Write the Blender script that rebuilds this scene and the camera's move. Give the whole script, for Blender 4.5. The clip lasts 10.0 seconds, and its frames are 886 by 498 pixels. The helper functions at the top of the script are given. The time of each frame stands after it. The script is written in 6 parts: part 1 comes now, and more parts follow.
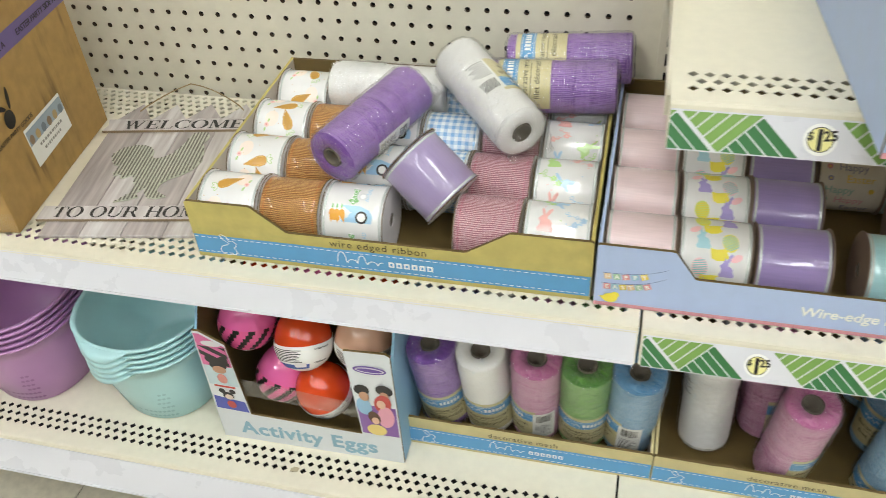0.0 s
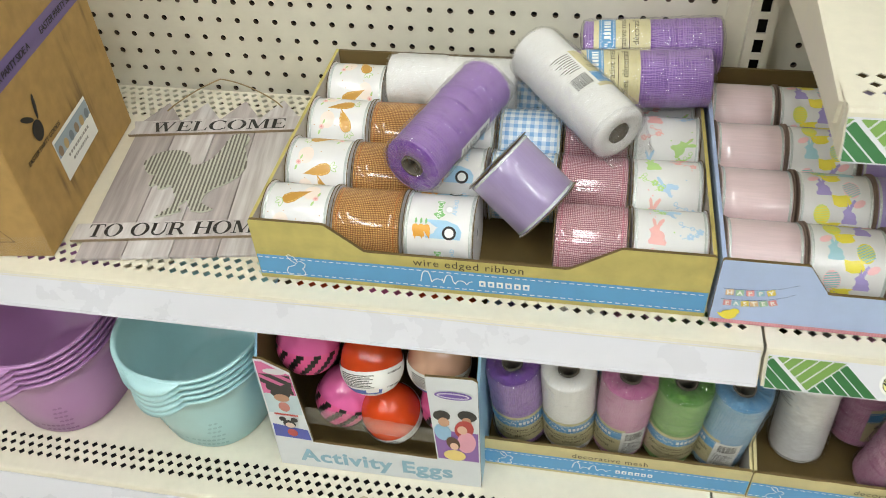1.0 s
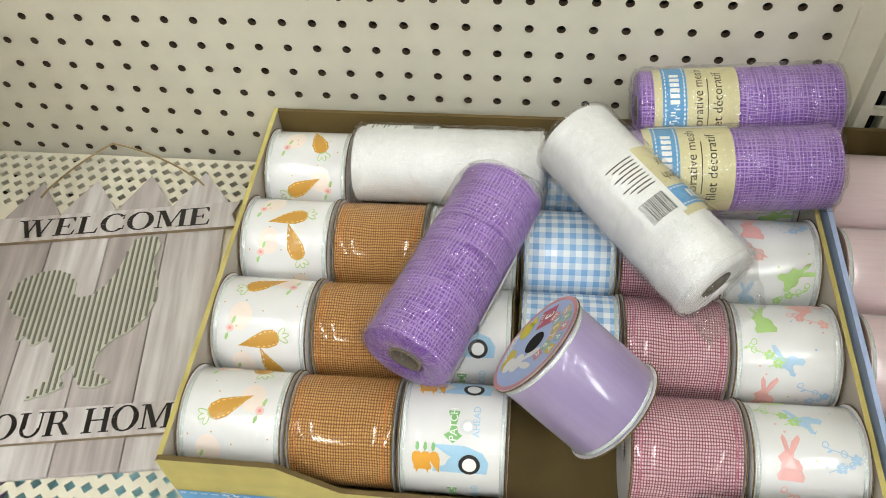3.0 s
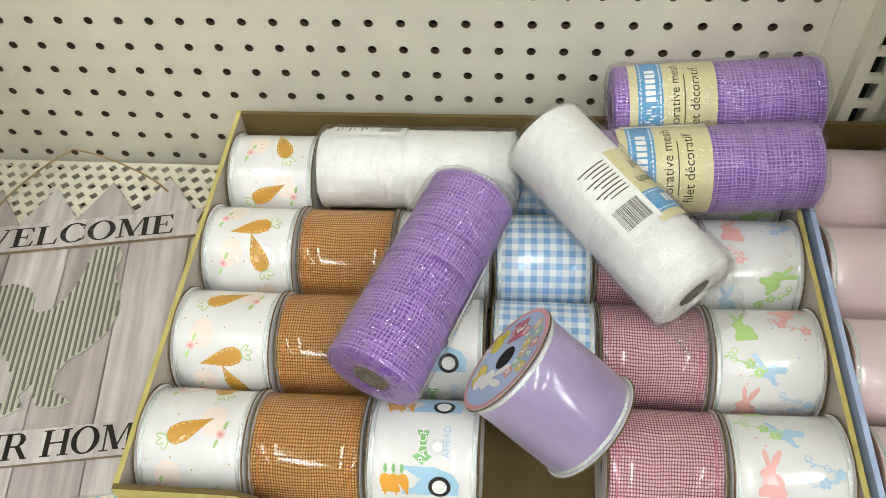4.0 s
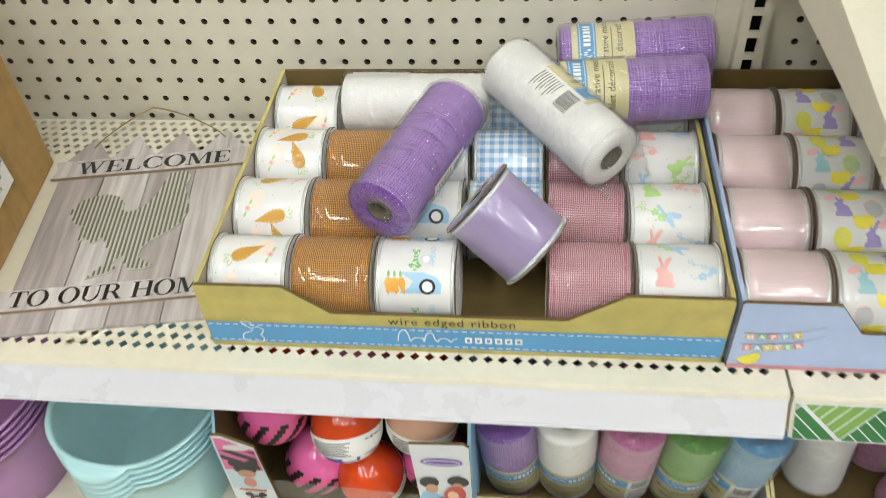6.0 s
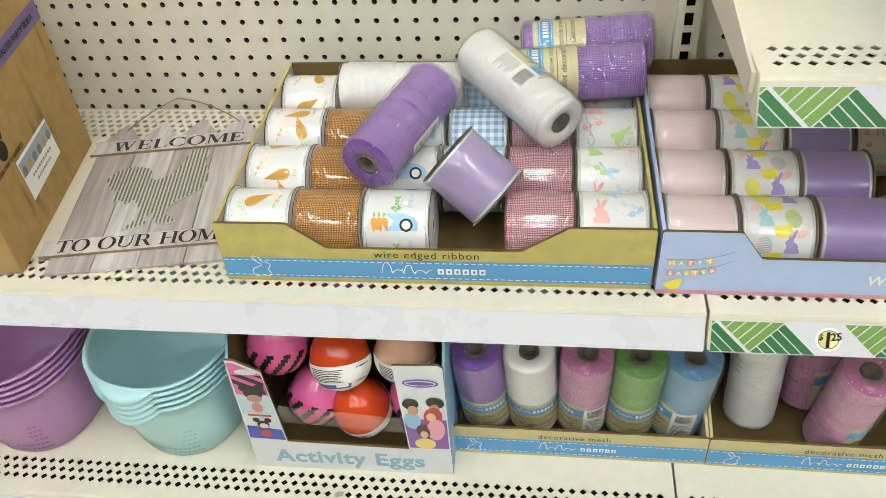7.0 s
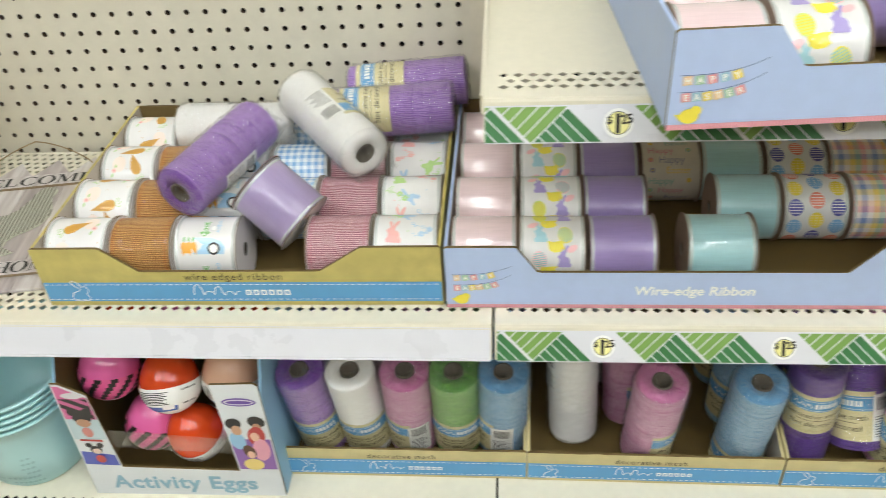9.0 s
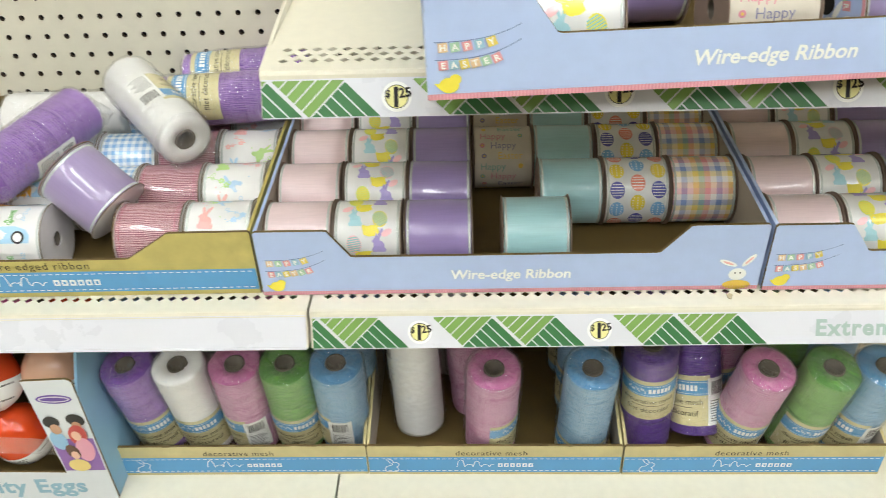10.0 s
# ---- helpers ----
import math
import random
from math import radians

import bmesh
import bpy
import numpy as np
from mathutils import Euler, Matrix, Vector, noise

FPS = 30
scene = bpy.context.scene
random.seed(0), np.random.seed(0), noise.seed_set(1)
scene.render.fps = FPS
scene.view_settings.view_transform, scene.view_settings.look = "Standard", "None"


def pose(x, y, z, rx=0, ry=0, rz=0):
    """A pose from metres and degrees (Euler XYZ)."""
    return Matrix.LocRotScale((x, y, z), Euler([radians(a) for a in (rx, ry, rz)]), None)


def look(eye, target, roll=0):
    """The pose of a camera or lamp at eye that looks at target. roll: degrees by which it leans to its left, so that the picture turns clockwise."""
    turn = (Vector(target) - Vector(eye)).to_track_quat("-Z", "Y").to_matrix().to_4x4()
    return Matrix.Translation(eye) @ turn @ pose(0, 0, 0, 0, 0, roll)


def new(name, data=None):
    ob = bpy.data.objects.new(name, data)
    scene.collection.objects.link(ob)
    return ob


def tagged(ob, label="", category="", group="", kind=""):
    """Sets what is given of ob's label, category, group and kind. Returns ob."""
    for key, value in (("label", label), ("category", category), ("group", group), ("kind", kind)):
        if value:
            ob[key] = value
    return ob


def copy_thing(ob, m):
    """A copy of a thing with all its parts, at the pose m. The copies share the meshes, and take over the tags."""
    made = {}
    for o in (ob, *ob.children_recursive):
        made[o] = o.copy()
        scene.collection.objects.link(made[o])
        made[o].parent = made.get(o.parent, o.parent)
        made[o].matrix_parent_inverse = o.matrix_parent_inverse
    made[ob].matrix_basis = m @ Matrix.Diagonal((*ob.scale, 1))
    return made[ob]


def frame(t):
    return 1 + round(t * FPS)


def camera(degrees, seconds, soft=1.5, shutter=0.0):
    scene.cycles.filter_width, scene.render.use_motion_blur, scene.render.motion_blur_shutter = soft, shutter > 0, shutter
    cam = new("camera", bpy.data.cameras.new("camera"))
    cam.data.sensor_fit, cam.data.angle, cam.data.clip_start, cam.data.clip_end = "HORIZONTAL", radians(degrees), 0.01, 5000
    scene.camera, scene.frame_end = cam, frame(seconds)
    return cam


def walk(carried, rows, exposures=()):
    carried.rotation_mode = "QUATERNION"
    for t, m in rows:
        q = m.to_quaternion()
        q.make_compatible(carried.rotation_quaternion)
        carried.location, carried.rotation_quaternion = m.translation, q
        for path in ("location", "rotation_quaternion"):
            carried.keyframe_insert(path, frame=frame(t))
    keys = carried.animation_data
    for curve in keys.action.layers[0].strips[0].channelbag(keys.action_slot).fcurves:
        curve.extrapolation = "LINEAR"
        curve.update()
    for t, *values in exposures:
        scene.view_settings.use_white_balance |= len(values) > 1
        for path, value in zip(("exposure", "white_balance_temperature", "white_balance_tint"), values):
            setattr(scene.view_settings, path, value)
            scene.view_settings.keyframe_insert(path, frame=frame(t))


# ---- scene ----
cam = camera(56.7, 10.0, soft=0.75, shutter=0.4)
PATH = [
    (0, (0.148, 0.096, 1.107), (-0.272, 1.559, -0.19), -4.1),
    (0.5, (0.057, 0.121, 1.103), (-0.318, 1.568, -0.226), -4.1),
    (1, (0.003, 0.16, 1.096), (-0.326, 1.591, -0.263), -3.8),
    (1.5, (-0.038, 0.251, 1.086), (-0.334, 1.651, -0.312), -3.8),
    (2, (-0.078, 0.369, 1.077), (-0.34, 1.708, -0.385), -4.0),
    (2.5, (-0.093, 0.46, 1.065), (-0.324, 1.748, -0.448), -4.1),
    (4, (-0.078, 0.544, 1.049), (-0.267, 1.763, -0.525), -4.9),
    (4.5, (-0.067, 0.527, 1.047), (-0.256, 1.764, -0.512), -5.1),
    (5, (-0.057, 0.476, 1.056), (-0.252, 1.762, -0.463), -5.0),
    (5.5, (-0.052, 0.391, 1.066), (-0.264, 1.74, -0.395), -5.0),
    (6, (-0.032, 0.273, 1.073), (-0.259, 1.685, -0.325), -4.8),
    (6.2, (-0.019, 0.228, 1.082), (-0.255, 1.651, -0.303), -4.9),
    (7.3, (0.03, 0.088, 1.097), (-0.22, 1.597, -0.192), -4.8),
    (7.5, (0.039, 0.081, 1.095), (-0.208, 1.604, -0.177), -4.7),
    (8, (0.071, 0.068, 1.092), (-0.163, 1.619, -0.148), -4.6),
    (8.5, (0.112, 0.05, 1.089), (-0.091, 1.633, -0.116), -4.0),
    (9, (0.199, 0.052, 1.088), (0.024, 1.64, -0.115), -3.9),
    (9.5, (0.289, 0.04, 1.071), (0.175, 1.65, -0.111), -2.8),
    (10, (0.342, 0.055, 1.047), (0.274, 1.668, -0.134), -2.3),
]
walk(cam, [(t, look(eye, target, roll)) for t, eye, target, roll in PATH],
     exposures=[(0, -0.34), (2, -0.38), (4.5, -0.36), (8, -0.31), (9, -0.32), (10, -0.18)])

# ---- light ----
world = bpy.data.worlds.new("store_air")
scene.world = world
world.use_nodes = True
world.node_tree.nodes["Background"].inputs[0].default_value = (1.0, 0.97, 0.9, 1)
world.node_tree.nodes["Background"].inputs[1].default_value = 0.05


# ---- materials ----
def rgb(h):
    """Linear colour from a hex string."""
    v = [int(h[i:i + 2], 16) / 255 for i in (0, 2, 4)]
    return tuple(c / 12.92 if c <= 0.04045 else ((c + 0.055) / 1.055) ** 2.4 for c in v) + (1.0,)


class Tree:
    """Short writing for a node tree."""

    def __init__(self, name):
        self.m = bpy.data.materials.new(name)
        self.m.use_nodes = True
        self.t = self.m.node_tree
        self.b = self.t.nodes["Principled BSDF"]
        self.out = self.t.nodes["Material Output"]

    def node(self, kind, **values):
        n = self.t.nodes.new(kind)
        for k, v in values.items():
            n.inputs[k.replace("_", " ")].default_value = v
        return n

    def link(self, a, b):
        self.t.links.new(a, b)

    def coord(self, which="Object"):
        return self.t.nodes.new("ShaderNodeTexCoord").outputs[which]

    def maths(self, op, a, b=None):
        n = self.t.nodes.new("ShaderNodeMath")
        n.operation = op
        for i, v in enumerate((a, b)):
            if v is None:
                continue
            if isinstance(v, (int, float)):
                n.inputs[i].default_value = v
            else:
                self.link(v, n.inputs[i])
        return n.outputs[0]

    def mix(self, fac, a, b):
        n = self.t.nodes.new("ShaderNodeMix")
        n.data_type = "RGBA"
        for sock, v in ((n.inputs[0], fac), (n.inputs[6], a), (n.inputs[7], b)):
            if isinstance(v, (int, float, tuple)):
                sock.default_value = v
            else:
                self.link(v, sock)
        return n.outputs[2]

    def noise(self, scale, detail=4.0, where=None):
        n = self.node("ShaderNodeTexNoise", Scale=scale, Detail=detail)
        self.link(where or self.coord(), n.inputs["Vector"])
        return n.outputs["Fac"]

    def ramp(self, fac, lo, hi):
        n = self.t.nodes.new("ShaderNodeMapRange")
        self.link(fac, n.inputs[0])
        n.inputs[1].default_value, n.inputs[2].default_value = lo, hi
        return n.outputs[0]

    def bump(self, height, strength, distance):
        n = self.node("ShaderNodeBump", Strength=strength, Distance=distance)
        self.link(height, n.inputs["Height"])
        self.link(n.outputs[0], self.b.inputs["Normal"])


def scaled(c, f):
    return tuple(min(1.0, x * f) for x in c[:3]) + (1.0,)


def paint(name, h, rough=0.5, metal=0.0, vary=0.12, grain=60.0, stain=6.0, bump=0.15, coat=0.0, depth=0.0004, spec=0.5, alpha=1.0):
    """A surface of one colour with grain, broad stains and fine relief."""
    t = Tree(name)
    c = rgb(h)
    fine = t.ramp(t.noise(grain, 6.0), 0.3, 0.7)
    broad = t.ramp(t.noise(stain, 3.0), 0.3, 0.75)
    col = t.mix(fine, scaled(c, 1 - vary * 0.7), scaled(c, 1 + vary * 0.5))
    col = t.mix(t.maths("MULTIPLY", broad, vary * 2.0), col, scaled(c, 0.82))
    t.link(col, t.b.inputs["Base Color"])
    t.link(t.maths("ADD", t.maths("MULTIPLY", fine, 0.12), rough - 0.06), t.b.inputs["Roughness"])
    t.b.inputs["Metallic"].default_value = metal
    t.b.inputs["Specular IOR Level"].default_value = spec
    t.b.inputs["Coat Weight"].default_value = coat
    t.b.inputs["Coat Roughness"].default_value = 0.08
    if bump:
        t.bump(t.noise(grain * 4, 5.0), bump, depth)
    return t.m


def threads(t, pitch, radius, wobble=0.0016, skew=0.0):
    """Coordinates, thread shapes and each thread's own shade, along and round a roll whose axis is x."""
    sep = t.t.nodes.new("ShaderNodeSeparateXYZ")
    t.link(t.coord(), sep.inputs[0])
    turn = t.maths("MULTIPLY", t.maths("ARCTAN2", sep.outputs[2], sep.outputs[1]), radius)
    u = t.maths("ADD", sep.outputs[0], t.maths("MULTIPLY", t.noise(30.0, 3.0), wobble * 2))
    v = t.maths("ADD", turn, t.maths("MULTIPLY", t.noise(38.0, 3.0), wobble * 2))
    if skew:
        u, v = t.maths("ADD", u, t.maths("MULTIPLY", v, skew)), t.maths("SUBTRACT", v, t.maths("MULTIPLY", u, skew))
    out = []
    for c, f in ((u, 1.0), (v, 1.25)):
        wave = t.maths("ABSOLUTE", t.maths("SINE", t.maths("MULTIPLY", c, math.pi / (pitch * f))))
        n = t.t.nodes.new("ShaderNodeTexNoise")
        n.noise_dimensions = "1D"
        n.inputs["Scale"].default_value = 0.9 / pitch
        n.inputs["Detail"].default_value = 2.0
        t.link(c, n.inputs["W"])
        out += [wave, t.ramp(n.outputs["Fac"], 0.28, 0.72)]
    return out


def weave(name, dark, light, pitch=0.0016, coat=0.0, rough=0.75):
    """Coarse burlap: uneven threads, dark gaps between them."""
    t = Tree(name)
    a, na, b, nb = threads(t, pitch, 0.035, 0.0022)
    gaps = t.ramp(t.maths("MULTIPLY", a, b), 0.05, 0.75)
    shade = t.maths("MULTIPLY", t.maths("ADD", na, nb), 0.5)
    fac = t.maths("MULTIPLY", gaps, t.maths("ADD", t.maths("MULTIPLY", shade, 0.5), 0.62))
    t.link(t.mix(fac, rgb(dark), rgb(light)), t.b.inputs["Base Color"])
    t.b.inputs["Roughness"].default_value = rough
    t.b.inputs["Coat Weight"].default_value = coat
    t.b.inputs["Coat Roughness"].default_value = 0.07
    t.bump(t.maths("ADD", gaps, shade), 0.8, 0.0006)
    return t.m


def netting(name, dark, light, pitch=0.0019, bump=0.9):
    """Loose open mesh wound in layers: two nets of thin threads lying askew over a deeper colour."""
    t = Tree(name)
    fac = None
    for p, k, gain in ((pitch, 0.10, 1.0), (pitch * 0.9, -0.16, 0.7)):
        a, na, b, nb = threads(t, p, 0.033, 0.0042, k)
        line = t.maths("MAXIMUM", t.maths("MULTIPLY", t.maths("POWER", a, 10.0), t.maths("ADD", t.maths("MULTIPLY", na, 0.8), 0.3)), t.maths("MULTIPLY", t.maths("POWER", b, 10.0), t.maths("ADD", t.maths("MULTIPLY", nb, 0.8), 0.3)))
        line = t.maths("MULTIPLY", line, gain)
        fac = line if fac is None else t.maths("MAXIMUM", fac, line)
    big = t.ramp(t.noise(26.0, 5.0), 0.25, 0.75)
    body = t.mix(big, rgb(dark), t.mix(0.14, rgb(dark), rgb(light)))
    t.link(t.mix(fac, body, rgb(light)), t.b.inputs["Base Color"])
    t.b.inputs["Roughness"].default_value = 0.5
    t.b.inputs["Sheen Weight"].default_value = 0.3
    t.bump(fac, bump, 0.0009)
    return t.m


def satin(name, h, edge=None):
    """Shiny woven ribbon wound round x under a clear film."""
    t = Tree(name)
    c = rgb(h)
    sep = t.t.nodes.new("ShaderNodeSeparateXYZ")
    t.link(t.coord(), sep.inputs[0])
    str_map = t.t.nodes.new("ShaderNodeMapping")
    str_map.inputs["Scale"].default_value = (4, 60, 60)
    t.link(t.coord(), str_map.inputs[0])
    streak = t.ramp(t.noise(9.0, 4.0, str_map.outputs[0]), 0.3, 0.7)
    t.link(t.mix(streak, scaled(c, 0.95), scaled(c, 1.04)), t.b.inputs["Base Color"])
    t.b.inputs["Roughness"].default_value = 0.34
    t.b.inputs["Anisotropic"].default_value = 0.5
    t.b.inputs["Sheen Weight"].default_value = 0.2
    t.b.inputs["Coat Weight"].default_value = 0.8
    t.b.inputs["Coat Roughness"].default_value = 0.06
    t.bump(t.noise(30.0, 3.0), 0.25, 0.0012)
    return t.m


def checked(name, rows, across, around, base="FFFFFF", coat=0.5):
    """Crossed colour stripes round x; each list holds colours of equal stripes."""
    t = Tree(name)
    sep = t.t.nodes.new("ShaderNodeSeparateXYZ")
    t.link(t.coord(), sep.inputs[0])
    turn = t.maths("MULTIPLY", t.maths("ARCTAN2", sep.outputs[2], sep.outputs[1]), 0.035)
    cols = []
    for src, stripes in ((sep.outputs[0], across), (turn, around)):
        f = t.maths("FRACT", t.maths("ADD", t.maths("DIVIDE", src, rows * len(stripes)), 10.0))
        n = t.t.nodes.new("ShaderNodeValToRGB")
        n.color_ramp.interpolation = "CONSTANT"
        els = n.color_ramp.elements
        els[0].color, els[1].color = rgb(stripes[0]), rgb(stripes[-1])
        els[1].position = (len(stripes) - 1) / len(stripes)
        for i in range(1, len(stripes) - 1):
            els.new(i / len(stripes)).color = rgb(stripes[i])
        t.link(f, n.inputs[0])
        cols.append(n.outputs[0])
    col = t.mix(0.5, cols[0], cols[1])
    t.link(t.mix(t.maths("MULTIPLY", t.noise(400.0), 0.1), col, rgb(base)), t.b.inputs["Base Color"])
    t.b.inputs["Roughness"].default_value = 0.6
    t.b.inputs["Coat Weight"].default_value = coat
    t.b.inputs["Coat Roughness"].default_value = 0.08
    t.bump(t.noise(500.0), 0.3, 0.0003)
    return t.m


def clear_film(name, wrinkle=0.9, scale=52.0, gain=0.8):
    """Thin crinkled clear plastic: see-through with sharp glints."""
    t = Tree(name)
    t.t.nodes.remove(t.b)
    through_ = t.t.nodes.new("ShaderNodeBsdfTransparent")
    through_.inputs[0].default_value = (0.97, 0.97, 0.97, 1)
    gloss = t.t.nodes.new("ShaderNodeBsdfGlossy")
    gloss.inputs["Roughness"].default_value = 0.06
    fres = t.node("ShaderNodeFresnel", IOR=1.45)
    n = t.node("ShaderNodeBump", Strength=wrinkle, Distance=0.004)
    vor = t.t.nodes.new("ShaderNodeTexVoronoi")
    vor.feature = "SMOOTH_F1"
    vor.inputs["Scale"].default_value = scale
    warp = t.t.nodes.new("ShaderNodeMapping")
    warp.inputs["Scale"].default_value = (0.7, 1.5, 1.5)
    t.link(t.coord(), warp.inputs[0])
    t.link(warp.outputs[0], vor.inputs["Vector"])
    h = t.maths("ADD", vor.outputs["Distance"], t.maths("MULTIPLY", t.noise(scale * 3, 3.0), 0.6))
    t.link(h, n.inputs["Height"])
    for node in (gloss, fres):
        t.link(n.outputs[0], node.inputs["Normal"])
    mix = t.t.nodes.new("ShaderNodeMixShader")
    t.link(t.maths("MINIMUM", t.maths("ADD", t.maths("MULTIPLY", fres.outputs[0], gain), 0.03), 0.15), mix.inputs[0])
    t.link(through_.outputs[0], mix.inputs[1])
    t.link(gloss.outputs[0], mix.inputs[2])
    t.link(mix.outputs[0], t.out.inputs[0])
    return t.m


def glow(name, strength, h="FBFFFD"):
    t = Tree(name)
    t.t.nodes.remove(t.b)
    e = t.t.nodes.new("ShaderNodeEmission")
    e.inputs[0].default_value, e.inputs[1].default_value = rgb(h), strength
    t.link(e.outputs[0], t.out.inputs[0])
    return t.m


def kraft(name, h, vary=0.2, coat=0.0):
    return paint(name, h, 0.7, vary=vary, grain=45.0, stain=9.0, bump=0.25, coat=coat)


def plank_wood(name, light, dark):
    """Whitewashed wood grain along y."""
    t = Tree(name)
    mp = t.t.nodes.new("ShaderNodeMapping")
    mp.inputs["Scale"].default_value = (9, 0.7, 1)
    t.link(t.coord(), mp.inputs[0])
    info = t.t.nodes.new("ShaderNodeObjectInfo")
    shift = t.t.nodes.new("ShaderNodeVectorMath")
    shift.operation = "ADD"
    t.link(mp.outputs[0], shift.inputs[0])
    t.link(t.maths("MULTIPLY", info.outputs["Random"], 7.0), shift.inputs[1])
    lines = t.ramp(t.noise(14.0, 8.0, shift.outputs[0]), 0.34, 0.7)
    knots = t.ramp(t.noise(3.5, 3.0, shift.outputs[0]), 0.5, 0.72)
    col = t.mix(lines, rgb(dark), rgb(light))
    col = t.mix(t.maths("MULTIPLY", knots, 0.35), col, scaled(rgb(dark), 0.8))
    t.link(col, t.b.inputs["Base Color"])
    t.b.inputs["Roughness"].default_value = 0.55
    t.bump(lines, 0.15, 0.0004)
    return t.m


SHELF = paint("cream_powder_coat", "DFD9C6", 0.38, vary=0.05, grain=90.0, stain=4.0, bump=0.08)
PEG = paint("pegboard_paint", "DDD8C6", 0.5, vary=0.06, grain=40.0, stain=3.0, bump=0.08)
# brown hardboard of the hole walls, with their shade mixed into the colour
HARDBOARD = paint("shaded_hardboard", "4A3A28", 0.9, vary=0.15)
STRIPW = paint("white_label_strip", "D9D9DF", 0.3, vary=0.01, grain=20.0, bump=0.03)
# near-black: painted shade behind holes and slots, also the floor stain
DARK = paint("dark_shade_and_stain", "14110E", 0.9, bump=0)
TILE = paint("floor_tile", "D8D0BC", 0.35, vary=0.18, grain=70.0, stain=14.0, bump=0.1)
GROUT = paint("tile_joint", "5A5346", 0.9)
WALL = paint("store_wall_paint", "CFCBC2", 0.7, vary=0.05)
KRAFT_OUT = kraft("printed_kraft_card", "C4B66C", 0.25)
GOODS = paint("far_shelf_goods", "6F695F", 0.8, vary=0.5, grain=9.0, stain=2.0)
KRAFT_IN = kraft("plain_brown_card", "69562F")
def carton_board(name, h, dark):
    """Brown board with soft rubbed streaks running up it."""
    t = Tree(name)
    c = rgb(h)
    mp = t.t.nodes.new("ShaderNodeMapping")
    mp.inputs["Scale"].default_value = (70, 70, 7)
    t.link(t.coord(), mp.inputs[0])
    streak = t.ramp(t.noise(1.0, 6.0, mp.outputs[0]), 0.5, 0.72)
    mask = t.ramp(t.noise(9.0, 3.0), 0.48, 0.66)
    fine = t.ramp(t.noise(60.0, 6.0), 0.3, 0.7)
    col = t.mix(fine, scaled(c, 0.88), scaled(c, 1.08))
    t.link(t.mix(t.maths("MULTIPLY", t.maths("MULTIPLY", streak, mask), 0.85), col, rgb(dark)), t.b.inputs["Base Color"])
    t.b.inputs["Roughness"].default_value = 0.6
    t.bump(t.noise(120.0, 4.0), 0.25, 0.0004)
    return t.m
CARTON = carton_board("corrugated_carton", "AD8B52", "5C4628")
TAPE = paint("purple_tape", "6D5C92", 0.35, vary=0.1)
BLUE = paint("printed_blue", "5B9ED0", 0.5, vary=0.06)
PERI = paint("printed_periwinkle", "B4C6EA", 0.5, vary=0.05)
PINKSTRIPE = paint("printed_pink", "DE93A0", 0.5)
WHITE = paint("white_print", "F2F2EE", 0.5, vary=0.03, bump=0)
INK = paint("black_ink", "17130F", 0.5, vary=0.05, bump=0)
BROWNINK = paint("brown_ink", "3A2E14", 0.5, bump=0)
GREY = paint("grey_card", "B4B0AE", 0.6)
GREEN_L = paint("light_green_print", "7CA154", 0.35, vary=0.06, bump=0)
GREEN_D = paint("dark_green_print", "3E7647", 0.35, vary=0.08, bump=0)
DISC = paint("pale_yellow_print", "EFE9A0", 0.4, bump=0)
RIBBONW = paint("white_ribbon", "E4E3E2", 0.5, vary=0.06, grain=30.0, coat=0.9, bump=0.25)
FILM = clear_film("clear_wrap")
FILM_S = clear_film("clear_bag", 0.5, 22.0, 0.8)
SILVER = paint("iridescent_wire_edge", "E2E9E6", 0.22, 0.35, vary=0.2, grain=700.0, bump=0.5, depth=0.0008)
CORE = paint("grey_card_core", "6E665A", 0.8, vary=0.2)
def ink(h):
    return paint("print_" + h.lower(), h, 0.5, vary=0.06, bump=0, coat=0.4)


# ---- building helpers ----
def part(name, bm, mats, parent=None, label="", smooth=False):
    """Links a bmesh as one mesh object, under a thing where one is given."""
    me = bpy.data.meshes.new(name)
    bm.normal_update()
    bm.to_mesh(me)
    bm.free()
    for m in mats if isinstance(mats, (list, tuple)) else [mats]:
        me.materials.append(m)
    if smooth:
        me.polygons.foreach_set("use_smooth", [True] * len(me.polygons))
    ob = new(name, me)
    if parent is not None:
        ob.parent = parent
    if label:
        tagged(ob, label)
    return ob


def raw(name, verts, faces, mats, parent=None, label="", index=None):
    me = bpy.data.meshes.new(name)
    me.from_pydata(verts, [], faces)
    for m in mats if isinstance(mats, (list, tuple)) else [mats]:
        me.materials.append(m)
    if index:
        me.polygons.foreach_set("material_index", index)
    me.update()
    ob = new(name, me)
    if parent is not None:
        ob.parent = parent
    if label:
        tagged(ob, label)
    return ob


def thing(name, label, category, m=None, group=""):
    ob = tagged(new(name), label, category, group)
    ob.empty_display_size = 0.02
    if m is not None:
        ob.matrix_basis = m
    return ob


def slab(bm, x0, x1, y0, y1, z0, z1, mi=0, m=None):
    """A box, open to later bevels."""
    v = [bm.verts.new((x, y, z)) for z in (z0, z1) for y in (y0, y1) for x in (x0, x1)]
    for f in ((0, 2, 3, 1), (4, 5, 7, 6), (0, 1, 5, 4), (2, 6, 7, 3), (0, 4, 6, 2), (1, 3, 7, 5)):
        bm.faces.new([v[i] for i in f]).material_index = mi
    if m is not None:
        bmesh.ops.transform(bm, matrix=m, verts=v)
    return v


